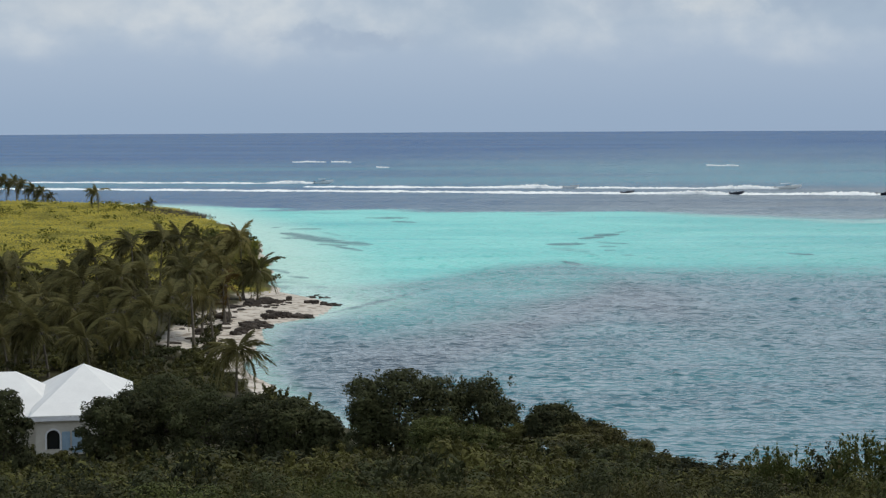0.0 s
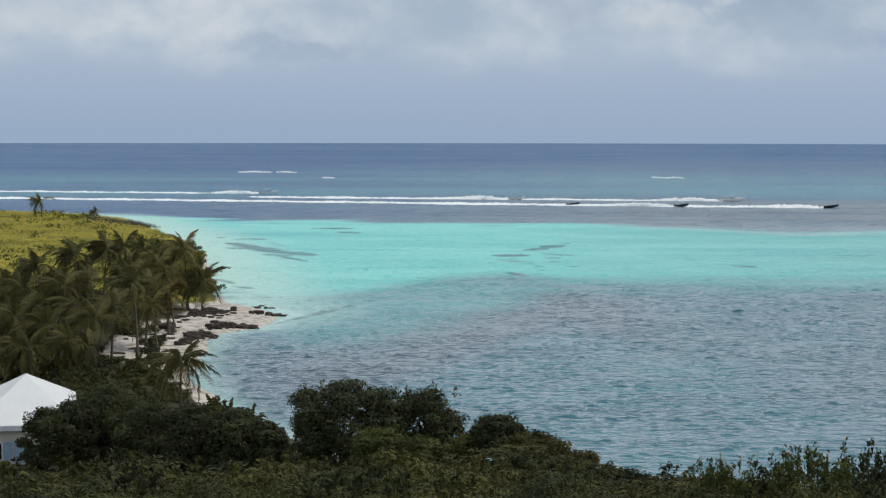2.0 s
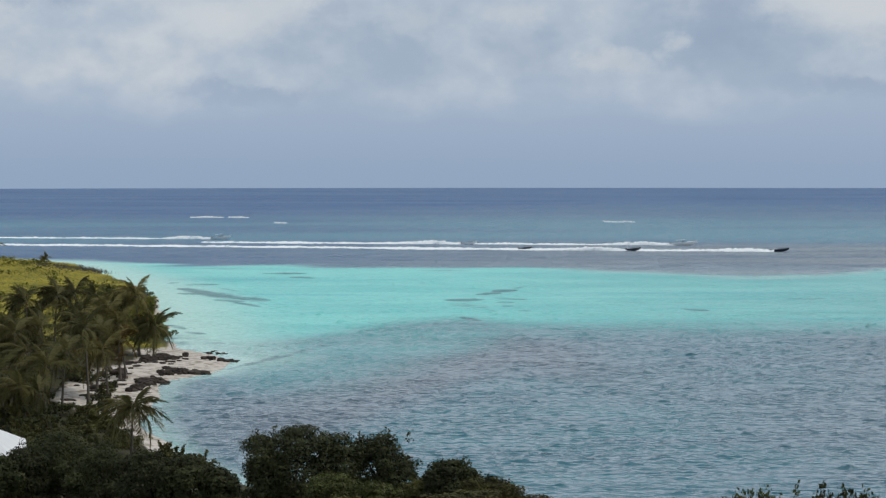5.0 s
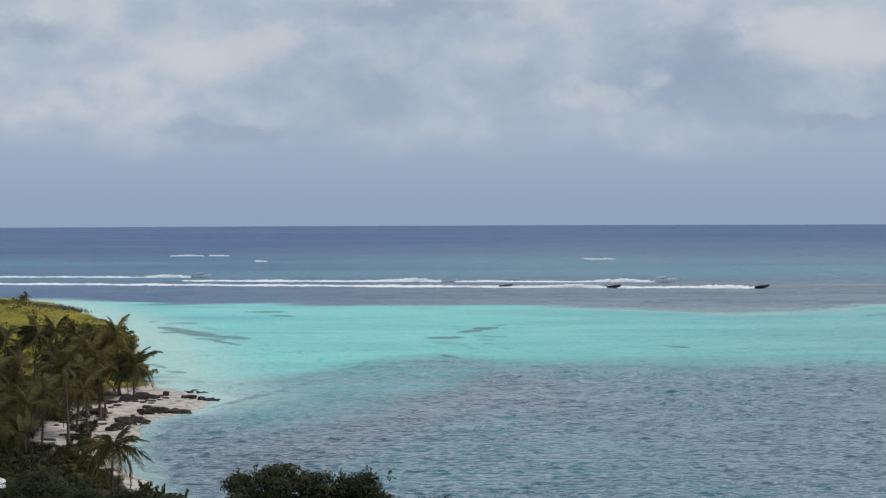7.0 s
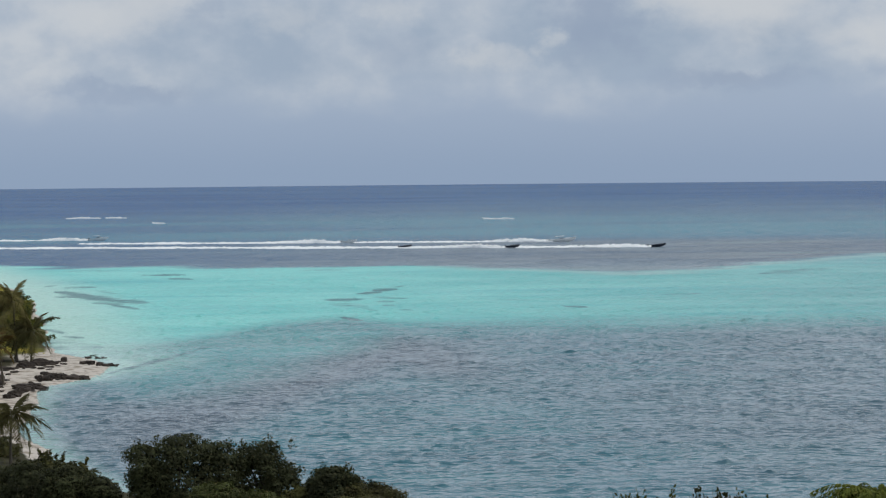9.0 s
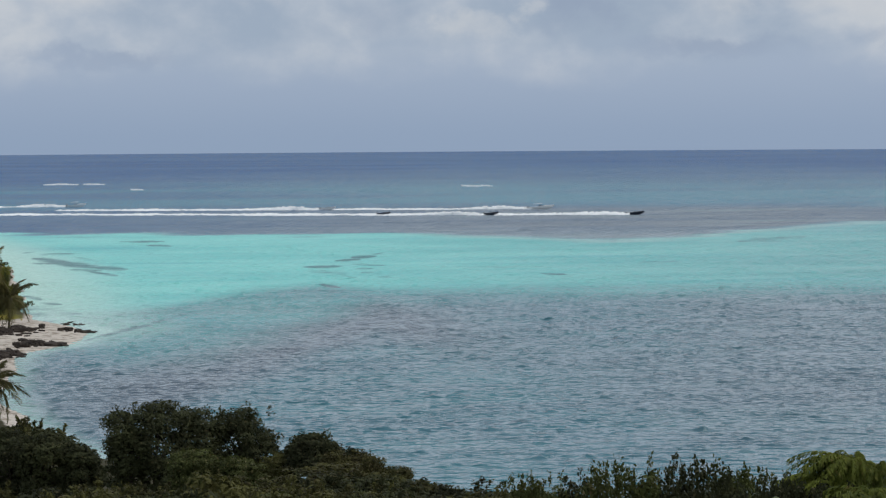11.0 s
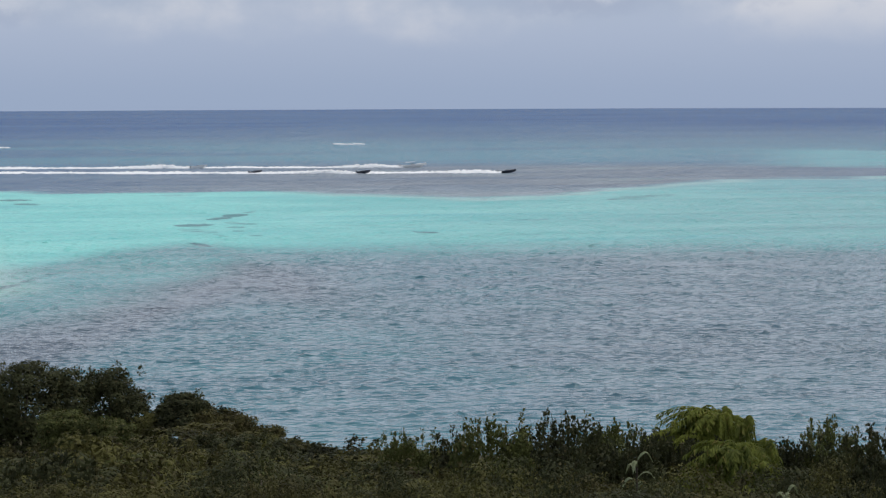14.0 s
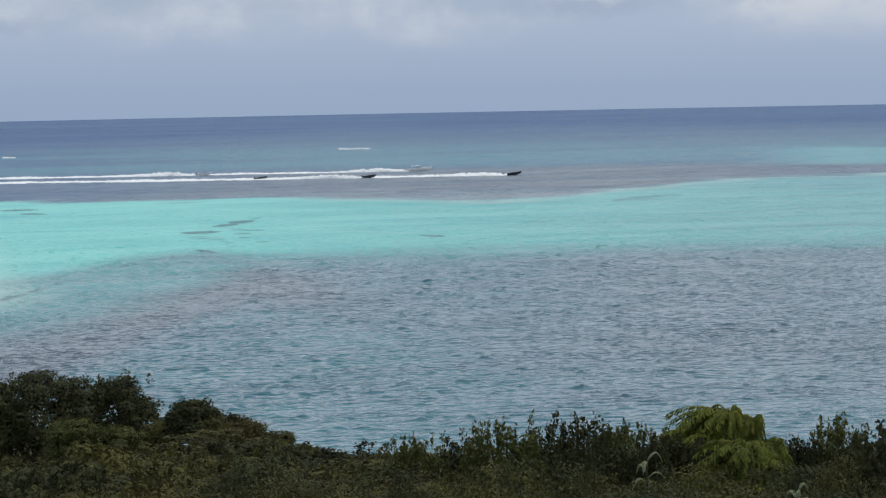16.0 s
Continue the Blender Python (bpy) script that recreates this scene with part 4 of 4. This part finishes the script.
def build_headland_scrub():
    """Low scrub over the whole headland, knee to head high, its sunlight put into the leaf colour."""
    r = np.random.default_rng(8)
    n = 150000
    az, d = np.radians(r.uniform(-24, -9, n)), np.sqrt(r.uniform(372 ** 2, 790 ** 2, n))
    x, y = d * np.sin(az), d * np.cos(az)
    heap = 0.45 + 0.45 * wobble(x, y, 1.5, 6) + 0.3 * wobble(x, y, 0.7, 7) + 0.4 * wobble(x, y, 5, 8)
    keep = (shore_distance(x, y) > np.interp(d, (500, 600), (5, 2.5)) + 1.5 * wobble(x, y, 12, 9)) & (r.uniform(0, 1, n) < 0.35 + 0.65 * heap)
    x, y, heap = x[keep], y[keep], heap[keep]
    p = np.stack([x, y, ground_height(x, y) + np.clip(heap, 0.05, 1.6) * 1.3 * r.uniform(0.5, 1.0, len(x))], -1)
    me = mesh_of("headland_scrub", *leaves_at(r, p, np.tile((0.15, -0.35, 0.9), (len(x), 1)), 0.29, 0.84, 0.7), LEAF_FIELD_SUNLIT)
    tagged(new("headland_scrub", me), "yellow-green scrub covering the low headland, sunlight painted into its leaf colour", "scrub", kind="stuff")
    # darker tufts that stand out of it
    spots = 210
    az, d = np.radians(r.uniform(-24, -10, spots)), np.sqrt(r.uniform(400 ** 2, 760 ** 2, spots))
    cx, cy = d * np.sin(az), d * np.cos(az)
    good = shore_distance(cx, cy) > 14
    cx, cy, size = np.repeat(cx[good], 44), np.repeat(cy[good], 44), np.repeat(r.uniform(0.6, 2.2, good.sum()), 44)
    m = len(cx)
    cx, cy = cx + r.normal(0, 1, m) * size, cy + r.normal(0, 0.6, m) * size
    p = np.stack([cx, cy, ground_height(cx, cy) + r.uniform(0.4, 1.9, m)], -1)
    me = mesh_of("headland_tufts", *leaves_at(r, p, np.tile((0, -0.4, 0.8), (m, 1)), 0.36, 0.45, 0.7), LEAF_TUFT)
    tagged(new("headland_tufts", me), "darker green tufts among the yellow-green scrub", "scrub", kind="stuff")
    # grey leafless thicket along the headland's edge
    n = 5000
    k = r.uniform(0, 1, n)
    x, y = np.interp(k, (0, 0.5, 1), (-154, -142, -132)) + r.normal(0, 5, n), np.interp(k, (0, 0.5, 1), (690, 668, 645)) + r.normal(0, 7, n)
    foot = np.stack([x, y, ground_height(x, y)], -1)
    tip = foot + np.stack([r.normal(-0.4, 0.7, n), r.normal(0, 0.7, n), r.uniform(0.2, 1.0, n)], -1)
    side = np.stack([r.normal(0, 1, n), 0 * x, 0 * x], -1) * 0.07
    me = mesh_of("dry_thicket", np.stack([foot - side, foot + side, tip + side, tip - side], 1).reshape(-1, 3), np.arange(4 * n).reshape(-1, 4), BARK_PALM)
    tagged(new("dry_thicket", me), "grey leafless thicket on the edge of the headland", "thicket", kind="stuff")


build_headland_scrub()

# ---- the feathery tree and the plants before it ----


def feathery_tree(az, d, high, wide, seed, lobes):
    """Plumes of arching sprays blown to one side, with fine hanging leaflets, on thin pale stems."""
    r = np.random.default_rng(seed)
    ob = thing("feathery_tree", "yellow-green feathery-leaved young tree among dark scrub", "tree", polar(az, d))
    ks = np.linspace(0, 1, 9)
    for dx, dy, dz, size in lobes:
        hub = np.array([dx * wide, dy * wide, dz * high])
        bend = np.stack([hub[0] * ks ** 1.5, hub[1] * ks ** 1.5, -0.2 + (hub[2] + 0.2) * ks], -1)
        part("branching_stem", mesh_of("branching_stem", *tube(bend, 0.05 * (1 - 0.6 * ks), 5), BARK_PALM, True), ob, "thin pale stem")
        boughs = []
        for i in range(int(95 * size)):
            w, lift = r.uniform(0, 2 * math.pi), r.uniform(0.05, 1.0)
            way = np.array([math.cos(w) * 0.85 - 0.42, math.sin(w) * 0.85, lift])
            run = size * r.uniform(0.7, 1.25)
            path = hub + way * run * ks[:, None] - np.array([0.12, 0, 1.0]) * run * 0.9 * (ks ** 2)[:, None]
            boughs.append(tube(path[::2], 0.010 * (1 - 0.8 * ks[::2]), 3))
            m = 84
            t = np.sort(r.uniform(0.12, 1.0, m))
            p = np.stack([np.interp(t, ks, path[:, k]) for k in range(3)], -1)
            along = np.gradient(p, axis=0)
            along /= np.linalg.norm(along, axis=1, keepdims=True) + 1e-9
            side = np.cross(along, (0, 0, 1.0))
            sgn = np.where(r.uniform(0, 1, m) < 0.5, -1, 1)[:, None]
            tip = p + side * sgn * r.uniform(0.06, 0.17, (m, 1)) + along * 0.08 - np.array([0.03, 0, 1]) * r.uniform(0.03, 0.16, (m, 1))
            wid = along * 0.026
            boughs.append((np.stack([p - wid, p + wid, tip + wid * 0.4, tip - wid * 0.4], 1).reshape(-1, 3), np.arange(4 * m).reshape(-1, 4)))
        part("crown", mesh_of("crown", *join(boughs), LEAF_YELLOW), ob, "fine drooping yellow-green leaflets")
    return ob


feathery_tree(16.9, 65, 4.0, 2.3, 500, ((-0.10, 0, 0.97, 1.45), (-0.45, -0.1, 0.80, 1.25), (0.25, 0.1, 0.88, 1.35), (0.55, -0.2, 0.70, 1.25), (-0.05, -0.3, 0.66, 1.4), (0.75, 0.1, 0.52, 1.0), (0.25, -0.5, 0.48, 1.3)))
feathery_tree(17.5, 58, 3.0, 1.6, 501, ((-0.1, 0, 0.92, 1.2), (0.35, 0.1, 0.75, 1.1), (-0.4, -0.1, 0.65, 1.0), (0.05, -0.3, 0.55, 1.1)))


def leafy_plant(az, d, high, seed):
    """A single stem with a few long drooping pale leaves."""
    r = np.random.default_rng(seed)
    ob = thing("drooping_plant", "young plant with long drooping pale green leaves", "plant", polar(az, d))
    part("stem", mesh_of("stem", *tube([(0, 0, -0.2), (0.03, 0, high * 0.5), (0, 0, high)], (0.035, 0.03, 0.02), 6), BARK, True), ob)
    for i in range(9):
        w, ln = 2.4 * i + r.uniform(-0.3, 0.3), r.uniform(0.4, 0.65)
        ks = np.linspace(0, 1, 7)
        rib = np.stack([math.cos(w) * ln * ks, math.sin(w) * ln * ks, high * (0.55 + 0.055 * i) + 0.35 * np.sin(ks * 2.3) - 0.35 * ks ** 2], -1)
        sd = np.array([-math.sin(w), math.cos(w), 0]) * 0.07
        wid = np.sin(np.clip(ks * 0.95 + 0.05, 0, 1) * math.pi)[:, None]
        rows = np.stack([rib - sd * wid - (0, 0, 0.03), rib, rib + sd * wid - (0, 0, 0.03)], 1)
        part("leaf", mesh_of("leaf", rows.reshape(-1, 3), grid_faces(7, 3, False), LEAF_PALE), ob)
    return ob


leafy_plant(14.25, 48, 2.9, 511)
leafy_plant(18.9, 50, 2.1, 512)

# ---- rocks on the beach ----


def rock_mesh(seed):
    bm = bmesh.new()
    bmesh.ops.create_icosphere(bm, subdivisions=3, radius=1.0)
    for v in bm.verts:
        p = v.co * 1.7 + Vector((seed * 3.1, seed, 0))
        v.co *= 1 + 0.45 * noise.noise(p) + 0.22 * noise.noise(p * 2.7)
        v.co.z = min(v.co.z, 0.62 + 0.2 * noise.noise(p * 3)) * 0.8
    me = bpy.data.meshes.new("rock")
    bm.to_mesh(me)
    bm.free()
    me.materials.append(ROCK)
    return me


ROCKS = [rock_mesh(i) for i in range(5)]
r4 = np.random.default_rng(41)


def put_rock(x, y, sx, sy, sz, turn, label="flat dark weathered shore rock on pale sand"):
    ob = tagged(new("shore_rock", ROCKS[int(r4.integers(0, 5))]), label, "rock", "rocks on the beach")
    z = max(float(ground_height(x, y)), -0.1)
    ob.matrix_basis = Matrix.LocRotScale((x, y, z + sz * 0.1), Euler((0, 0, radians(turn))), (sx, sy, sz))


LEDGES = ((-46.5, 348.5, 9, 0.85), (-48, 363, 4.5, 0.6), (-55, 344.5, 8, 0.7), (-49, 328, 8.5, 0.85), (-52.5, 311, 5, 0.6), (-61, 336, 5, 0.5), (-62, 318, 4, 0.5))
for lx, ly, run, sz in LEDGES:
    for i in range(int(run * 2.6)):
        k, big = r4.uniform(-0.5, 0.5), float(np.clip(r4.lognormal(-0.75, 0.55), 0.18, 1.5))
        put_rock(lx + k * run, ly - 2.2 * k + r4.normal(0, 1.1), big, big * r4.uniform(0.5, 1.0), (0.25 + 0.5 * big) * sz * r4.uniform(0.8, 1.7), r4.uniform(0, 180))
for ax, ay, bx, by, count, sz in ((-58.4, 337.8, -54.7, 345.3, 34, 0.6), (-52.7, 323.5, -48.4, 327.4, 34, 0.6), (-54.5, 317.4, -49.7, 312.4, 22, 0.45), (-53.0, 299.1, -52.6, 312.2, 34, 0.6), (-62.8, 326.0, -58.7, 318.9, 14, 0.5), (-59.5, 298.8, -57.1, 302.1, 14, 0.5), (-54.8, 344.1, -52.3, 350.5, 14, 0.4)):
    for i in range(count):
        k, big = r4.uniform(0, 1), float(np.clip(r4.lognormal(-0.7, 0.5), 0.25, 1.3))
        put_rock(ax + (bx - ax) * k + r4.normal(0, 0.4), ay + (by - ay) * k + r4.normal(0, 1.3), big, big * r4.uniform(0.6, 1.2), (0.4 + 0.7 * big) * sz * r4.uniform(0.9, 2.2), r4.uniform(0, 180), "jagged brown-black rock in a ragged ledge across the sand")
put_rock(-52.4, 352.0, 0.62, 0.6, 1.35, 0, "rounded black boulder standing on the sand")
for i in range(46):
    x, y = r4.uniform(-70, -52), r4.uniform(268, 345)
    if float(shore_distance(x, y)) > 2:
        put_rock(x, y, r4.uniform(0.4, 1.3), r4.uniform(0.3, 0.8), r4.uniform(0.2, 0.5), r4.uniform(0, 90))

# ---- the house ----


def slab(corners, thick, name, mat):
    """A flat panel of any outline, with thickness below it."""
    bm = bmesh.new()
    top = [bm.verts.new(c) for c in corners]
    low = [bm.verts.new((c[0], c[1], c[2] - thick)) for c in corners]
    bm.faces.new(top)
    bm.faces.new(low[::-1])
    for i in range(len(top)):
        j = (i + 1) % len(top)
        bm.faces.new((top[i], low[i], low[j], top[j]))
    bmesh.ops.recalc_face_normals(bm, faces=bm.faces)
    me = bpy.data.meshes.new(name)
    bm.to_mesh(me)
    bm.free()
    me.materials.append(mat)
    return me


def box(x0, x1, y0, y1, z0, z1, name, mat, bevel=0.015):
    bm = bmesh.new()
    bmesh.ops.create_cube(bm, size=1.0, matrix=Matrix.Translation(((x0 + x1) / 2, (y0 + y1) / 2, (z0 + z1) / 2)) @ Matrix.Diagonal((x1 - x0, y1 - y0, z1 - z0, 1)))
    bmesh.ops.bevel(bm, geom=bm.edges[:], offset=bevel, segments=1, affect="EDGES")
    me = bpy.data.meshes.new(name)
    bm.to_mesh(me)
    bm.free()
    me.materials.append(mat)
    return me


def hip_roof(ob, w, front, back, eave, rise, ridge):
    """Four sloping panels between y = front and back, the ridge (its two ends) along y, with fascia boards below the eaves."""
    a = w / 2
    p = [(-a, front, eave), (a, front, eave), (a, back, eave), (-a, back, eave)]
    f, k = (0, ridge[0], eave + rise), (0, ridge[1], eave + rise)
    for c in ((p[0], p[1], f), (p[1], p[2], k, f), (p[2], p[3], k), (p[3], p[0], f, k)):
        part("roof", slab(c, 0.10, "roof", ROOF), ob, "smooth white painted roof slope")
    for x0, x1, y0, y1 in ((-a, a, front - 0.003, front + 0.06), (-a, a, back - 0.06, back + 0.003), (-a - 0.003, -a + 0.06, front + 0.06, back - 0.06), (a - 0.06, a + 0.003, front + 0.06, back - 0.06)):
        part("fascia", box(x0, x1, y0, y1, eave - 0.5, eave - 0.11, "fascia", TRIM), ob)


def arch_wall(w, h, cx, aw, ah, thick, name, mat):
    """A wall along x with one round-headed opening cut through it."""
    n = 12
    arc = [(cx - aw / 2 * math.cos(math.pi * i / n), ah - aw / 2 + aw / 2 * math.sin(math.pi * i / n)) for i in range(n + 1)]
    sill = 0.35
    bm = bmesh.new()

    def quad(pts):
        vs = [bm.verts.new((x, y, z)) for x, y, z in pts]
        bm.faces.new(vs)

    for y in (0.0, thick):
        quad([(-w / 2, y, -1.5), (cx - aw / 2, y, -1.5), (cx - aw / 2, y, h), (-w / 2, y, h)])
        quad([(cx + aw / 2, y, -1.5), (w / 2, y, -1.5), (w / 2, y, h), (cx + aw / 2, y, h)])
        quad([(cx - aw / 2, y, -1.5), (cx + aw / 2, y, -1.5), (cx + aw / 2, y, sill), (cx - aw / 2, y, sill)])
        for (x0, z0), (x1, z1) in zip(arc, arc[1:]):
            quad([(x0, y, z0), (x1, y, z1), (x1, y, h), (x0, y, h)])
    ring = [(cx - aw / 2, sill)] + arc + [(cx + aw / 2, sill)]
    for (x0, z0), (x1, z1) in zip(ring, ring[1:] + ring[:1]):
        quad([(x0, 0, z0), (x1, 0, z1), (x1, thick, z1), (x0, thick, z0)])
    for x in (-w / 2, w / 2):
        quad([(x, 0, -1.5), (x, thick, -1.5), (x, thick, h), (x, 0, h)])
    bmesh.ops.remove_doubles(bm, verts=bm.verts, dist=1e-4)
    bmesh.ops.recalc_face_normals(bm, faces=bm.faces)
    me = bpy.data.meshes.new(name)
    bm.to_mesh(me)
    bm.free()
    me.materials.append(mat)
    return me


def build_house():
    ob = thing("house", "cream-walled house with a smooth white hipped roof among trees", "house", (-45.8, 174.4, 5.0), "", 14.0)
    w, d, back, eave = 9.6, 15.0, 13.5, 3.55
    hip_roof(ob, w, -d / 2, back, eave, 3.55, (1.4, 2.0))
    front = part("wall", arch_wall(w - 1.0, eave - 0.3, -2.75, 1.15, 2.15, 0.3, "wall", WALL), ob)
    front.location = (0, -d / 2 + 0.5, 0)
    surround = []
    for i in range(15):
        q = math.pi * i / 14
        surround.append((-2.75 - 0.66 * math.cos(q), -d / 2 + 0.46, 1.57 + 0.66 * math.sin(q)))
    part("arch_trim", mesh_of("arch_trim", *tube([(-3.41, -d / 2 + 0.46, 0.3)] + surround + [(-2.09, -d / 2 + 0.46, 0.3)], [0.085] * 17, 6), TRIM, True), ob, "pale moulded surround of the arch")
    part("window_pane", box(-3.32, -2.18, -d / 2 + 0.7, -d / 2 + 0.74, 0.35, 2.15, "window_pane", GLASS), ob, "dark glass behind the arch")
    part("shutter", box(-1.96, -1.22, -d / 2 + 0.40, -d / 2 + 0.47, 0.25, 2.0, "shutter", BLUE), ob, "open pale blue shutter")
    part("door", box(-1.05, -0.1, -d / 2 + 0.42, -d / 2 + 0.49, 0.0, 2.05, "door", BLUE), ob, "pale blue wooden door")
    for x in (-w / 2 + 0.5, w / 2 - 0.8):
        part("wall", box(x, x + 0.3, -d / 2 + 0.82, back - 0.5, -1.5, eave - 0.3, "wall", WALL), ob)
    part("wall", box(-w / 2 + 0.82, w / 2 - 0.82, back - 0.8, back - 0.5, -1.5, eave - 0.3, "wall", WALL), ob)
    wing = thing("house_wing", "second white hip-roofed wing joined to the house", "house", (-57.3, 175.9, 5.0), "", 104.0)
    hip_roof(wing, 15.0, -8.7, 8.7, 2.9, 3.3, (-4.3, 4.3))
    part("wall", box(-7.0, -6.7, -8.2, 8.2, -1.5, 2.6, "wall", WALL), wing)
    part("wall", box(-6.7, 7.0, 7.9, 8.2, -1.5, 2.6, "wall", WALL), wing)
    part("wall", box(-6.7, 7.0, -8.2, -7.9, -1.5, 2.6, "wall", WALL), wing)
    part("window", box(-7.04, -6.98, -2.4, -1.0, 0.5, 1.8, "window", GLASS), wing, "dark glazed window")


build_house()

# ---- boats and their wakes ----


def hull_mesh(length, beam, depth, mat):
    """A planing hull lofted from stern to bow, open on top with a thick gunwale."""
    n, m = 12, 9
    rows = []
    for i in range(n + 1):
        k = i / n
        half = beam / 2 * (1 - max(0, (k - 0.45) / 0.55) ** 2.2) + 0.02
        keel = -depth * 0.45 + depth * 0.75 * max(0, (k - 0.6) / 0.4) ** 2
        sheer = depth * (0.55 + 0.35 * k ** 2)
        for j in range(m):
            q = -1 + 2 * j / (m - 1)
            rows.append((k * length - length / 2, half * math.copysign(abs(q) ** 0.7, q), keel + (sheer - keel) * abs(q) ** 2.2))
    faces = [tuple(f) for f in grid_faces(n + 1, m, False)]
    faces += [tuple(range(m))] + [(i * m + m - 1, (i + 1) * m + m - 1, (i + 1) * m, i * m) for i in range(n)]
    me = bpy.data.meshes.new("hull")
    me.from_pydata(rows, [], faces)
    me.materials.append(mat)
    return me


def speedboat(x, y, turn, length, hull_mat, label, canopy=False):
    ob = thing("speedboat", label, "boat", (x, y, 0.45), "boats running along the reef", turn)
    ob.rotation_euler.y = radians(-4)
    ob.scale = (1, 1, 1.0 if canopy else 0.78)
    beam = length * 0.27
    part("hull", hull_mesh(length, beam, 1.5, hull_mat), ob)
    part("deck", box(length * 0.10, length * 0.34, -beam * 0.32, beam * 0.32, 0.86, 1.22, "deck", HULL_CREAM if canopy else GREY, 0.08), ob)
    bm = bmesh.new()
    for sx, sz, hw in ((0.12, 0.95, 0.42), (0.02, 1.65, 0.36)):
        for sy in (-1, 1):
            bm.verts.new((length * sx, sy * beam * hw, sz))
    bm.verts.ensure_lookup_table()
    v = bm.verts
    bm.faces.new((v[0], v[1], v[3], v[2]))
    bmesh.ops.solidify(bm, geom=bm.faces[:], thickness=0.04)
    me = bpy.data.meshes.new("windscreen")
    bm.to_mesh(me)
    bm.free()
    me.materials.append(GLASS)
    part("windscreen", me, ob, "raked dark windscreen")
    part("console", box(-length * 0.1, -length * 0.02, -0.5, 0.5, 0.5, 1.45, "console", GREY, 0.06), ob)
    for s in (-0.45, 0.45):
        part("outboard_motor", box(-length / 2 - 0.55, -length / 2 + 0.05, s - 0.2, s + 0.2, 0.2, 1.35, "outboard_motor", GREY, 0.1), ob, "grey outboard motor")
    if canopy:
        part("canopy", box(-length * 0.30, length * 0.05, -beam * 0.36, beam * 0.36, 2.15, 2.28, "canopy", HULL_CREAM, 0.05), ob, "pale sun canopy")
        for px in (-length * 0.28, length * 0.03):
            for s in (-1, 1):
                part("canopy_post", box(px - 0.03, px + 0.03, s * beam * 0.33 - 0.03, s * beam * 0.33 + 0.03, 0.6, 2.15, "canopy_post", GREY, 0.01), ob)
    return ob


DARK_BOAT, PALE_BOAT = "dark-hulled open speedboat at speed on the sea", "cream motorboat with a canopy at speed on the sea"
speedboat(141, 821, -12, 7.8, HULL_DARK, DARK_BOAT)
speedboat(107, 891.3, -9, 12.5, HULL_CREAM, PALE_BOAT, True)
speedboat(77, 829, -12, 6.2, HULL_DARK, DARK_BOAT)
speedboat(4, 904.5, -9, 7.5, HULL_CREAM, "pale open speedboat with a dark windscreen at speed")
speedboat(29, 839, -12, 5.8, HULL_DARK, DARK_BOAT)
speedboat(-126, 972, -10, 10.0, HULL_CREAM, PALE_BOAT, True)


def wake(start, end, width, high, seed, label="long white foaming wake trailing behind speedboats"):
    """A ragged, churned strip of foam from the boat's stern back along its track."""
    r = np.random.default_rng(seed)
    a, b = np.array(start, float), np.array(end, float)
    run = np.linalg.norm(b - a)
    n, m = int(run / 0.8), 11
    t, q = np.linspace(0, 1, n), np.linspace(-1, 1, m)
    way = (b - a) / run
    nrm = np.array([-way[1], way[0]])
    s = t * run
    bodyw = width * (0.35 + 0.65 * smooth(s, 0, 60)) * (1 + 0.25 * np.sin(s / 9 + seed) + 0.15 * np.sin(s / 2.7) + r.normal(0, 0.12, n))
    lump = high * (1.7 * np.exp(-((s - 14) / 12) ** 2) + 0.55 + 0.35 * np.sin(s / 6 + 2 * seed) * np.sin(s / 17) + 0.3 * r.uniform(-1, 1, n))
    off = q[None, :] * bodyw[:, None] / 2 + (0.5 * np.sin(s / 30 + seed))[:, None]
    xy = a + way * s[:, None, None] + nrm * off[:, :, None] + way * r.normal(0, 0.3, (n, m))[:, :, None]
    z = 0.12 + np.clip(lump, 0.08, None)[:, None] * (1 - q[None, :] ** 2) * r.uniform(0.35, 1.15, (n, m))
    z[:, 0] = z[:, -1] = -0.15
    me = mesh_of("wake", np.concatenate([xy, z[:, :, None]], 2).reshape(-1, 3), grid_faces(n, m, False), FOAM, True)
    return tagged(new("wake", me), label, "wake", "wakes on the sea")


wake((138.5, 821.5), (-420, 942), 13, 0.7, 1)
wake((102, 892.3), (-130, 929), 9, 0.7, 2)
wake((-131, 973), (-430, 1026), 8, 0.7, 3)
wake((72, 830.5), (-40, 854), 8, 0.8, 4)
wake((0, 905.5), (-100, 921), 8, 0.8, 5)
for x, y, run, sd in ((-208, 1415, 26, 6), (-178, 1412, 16, 7), (98, 1283, 14, 8), (112, 1284, 8, 9), (-128, 1262, 9, 10)):
    wake((x + run, y), (x, y + 2), 3, 0.45, sd, "small white breaking wave far out on the reef")
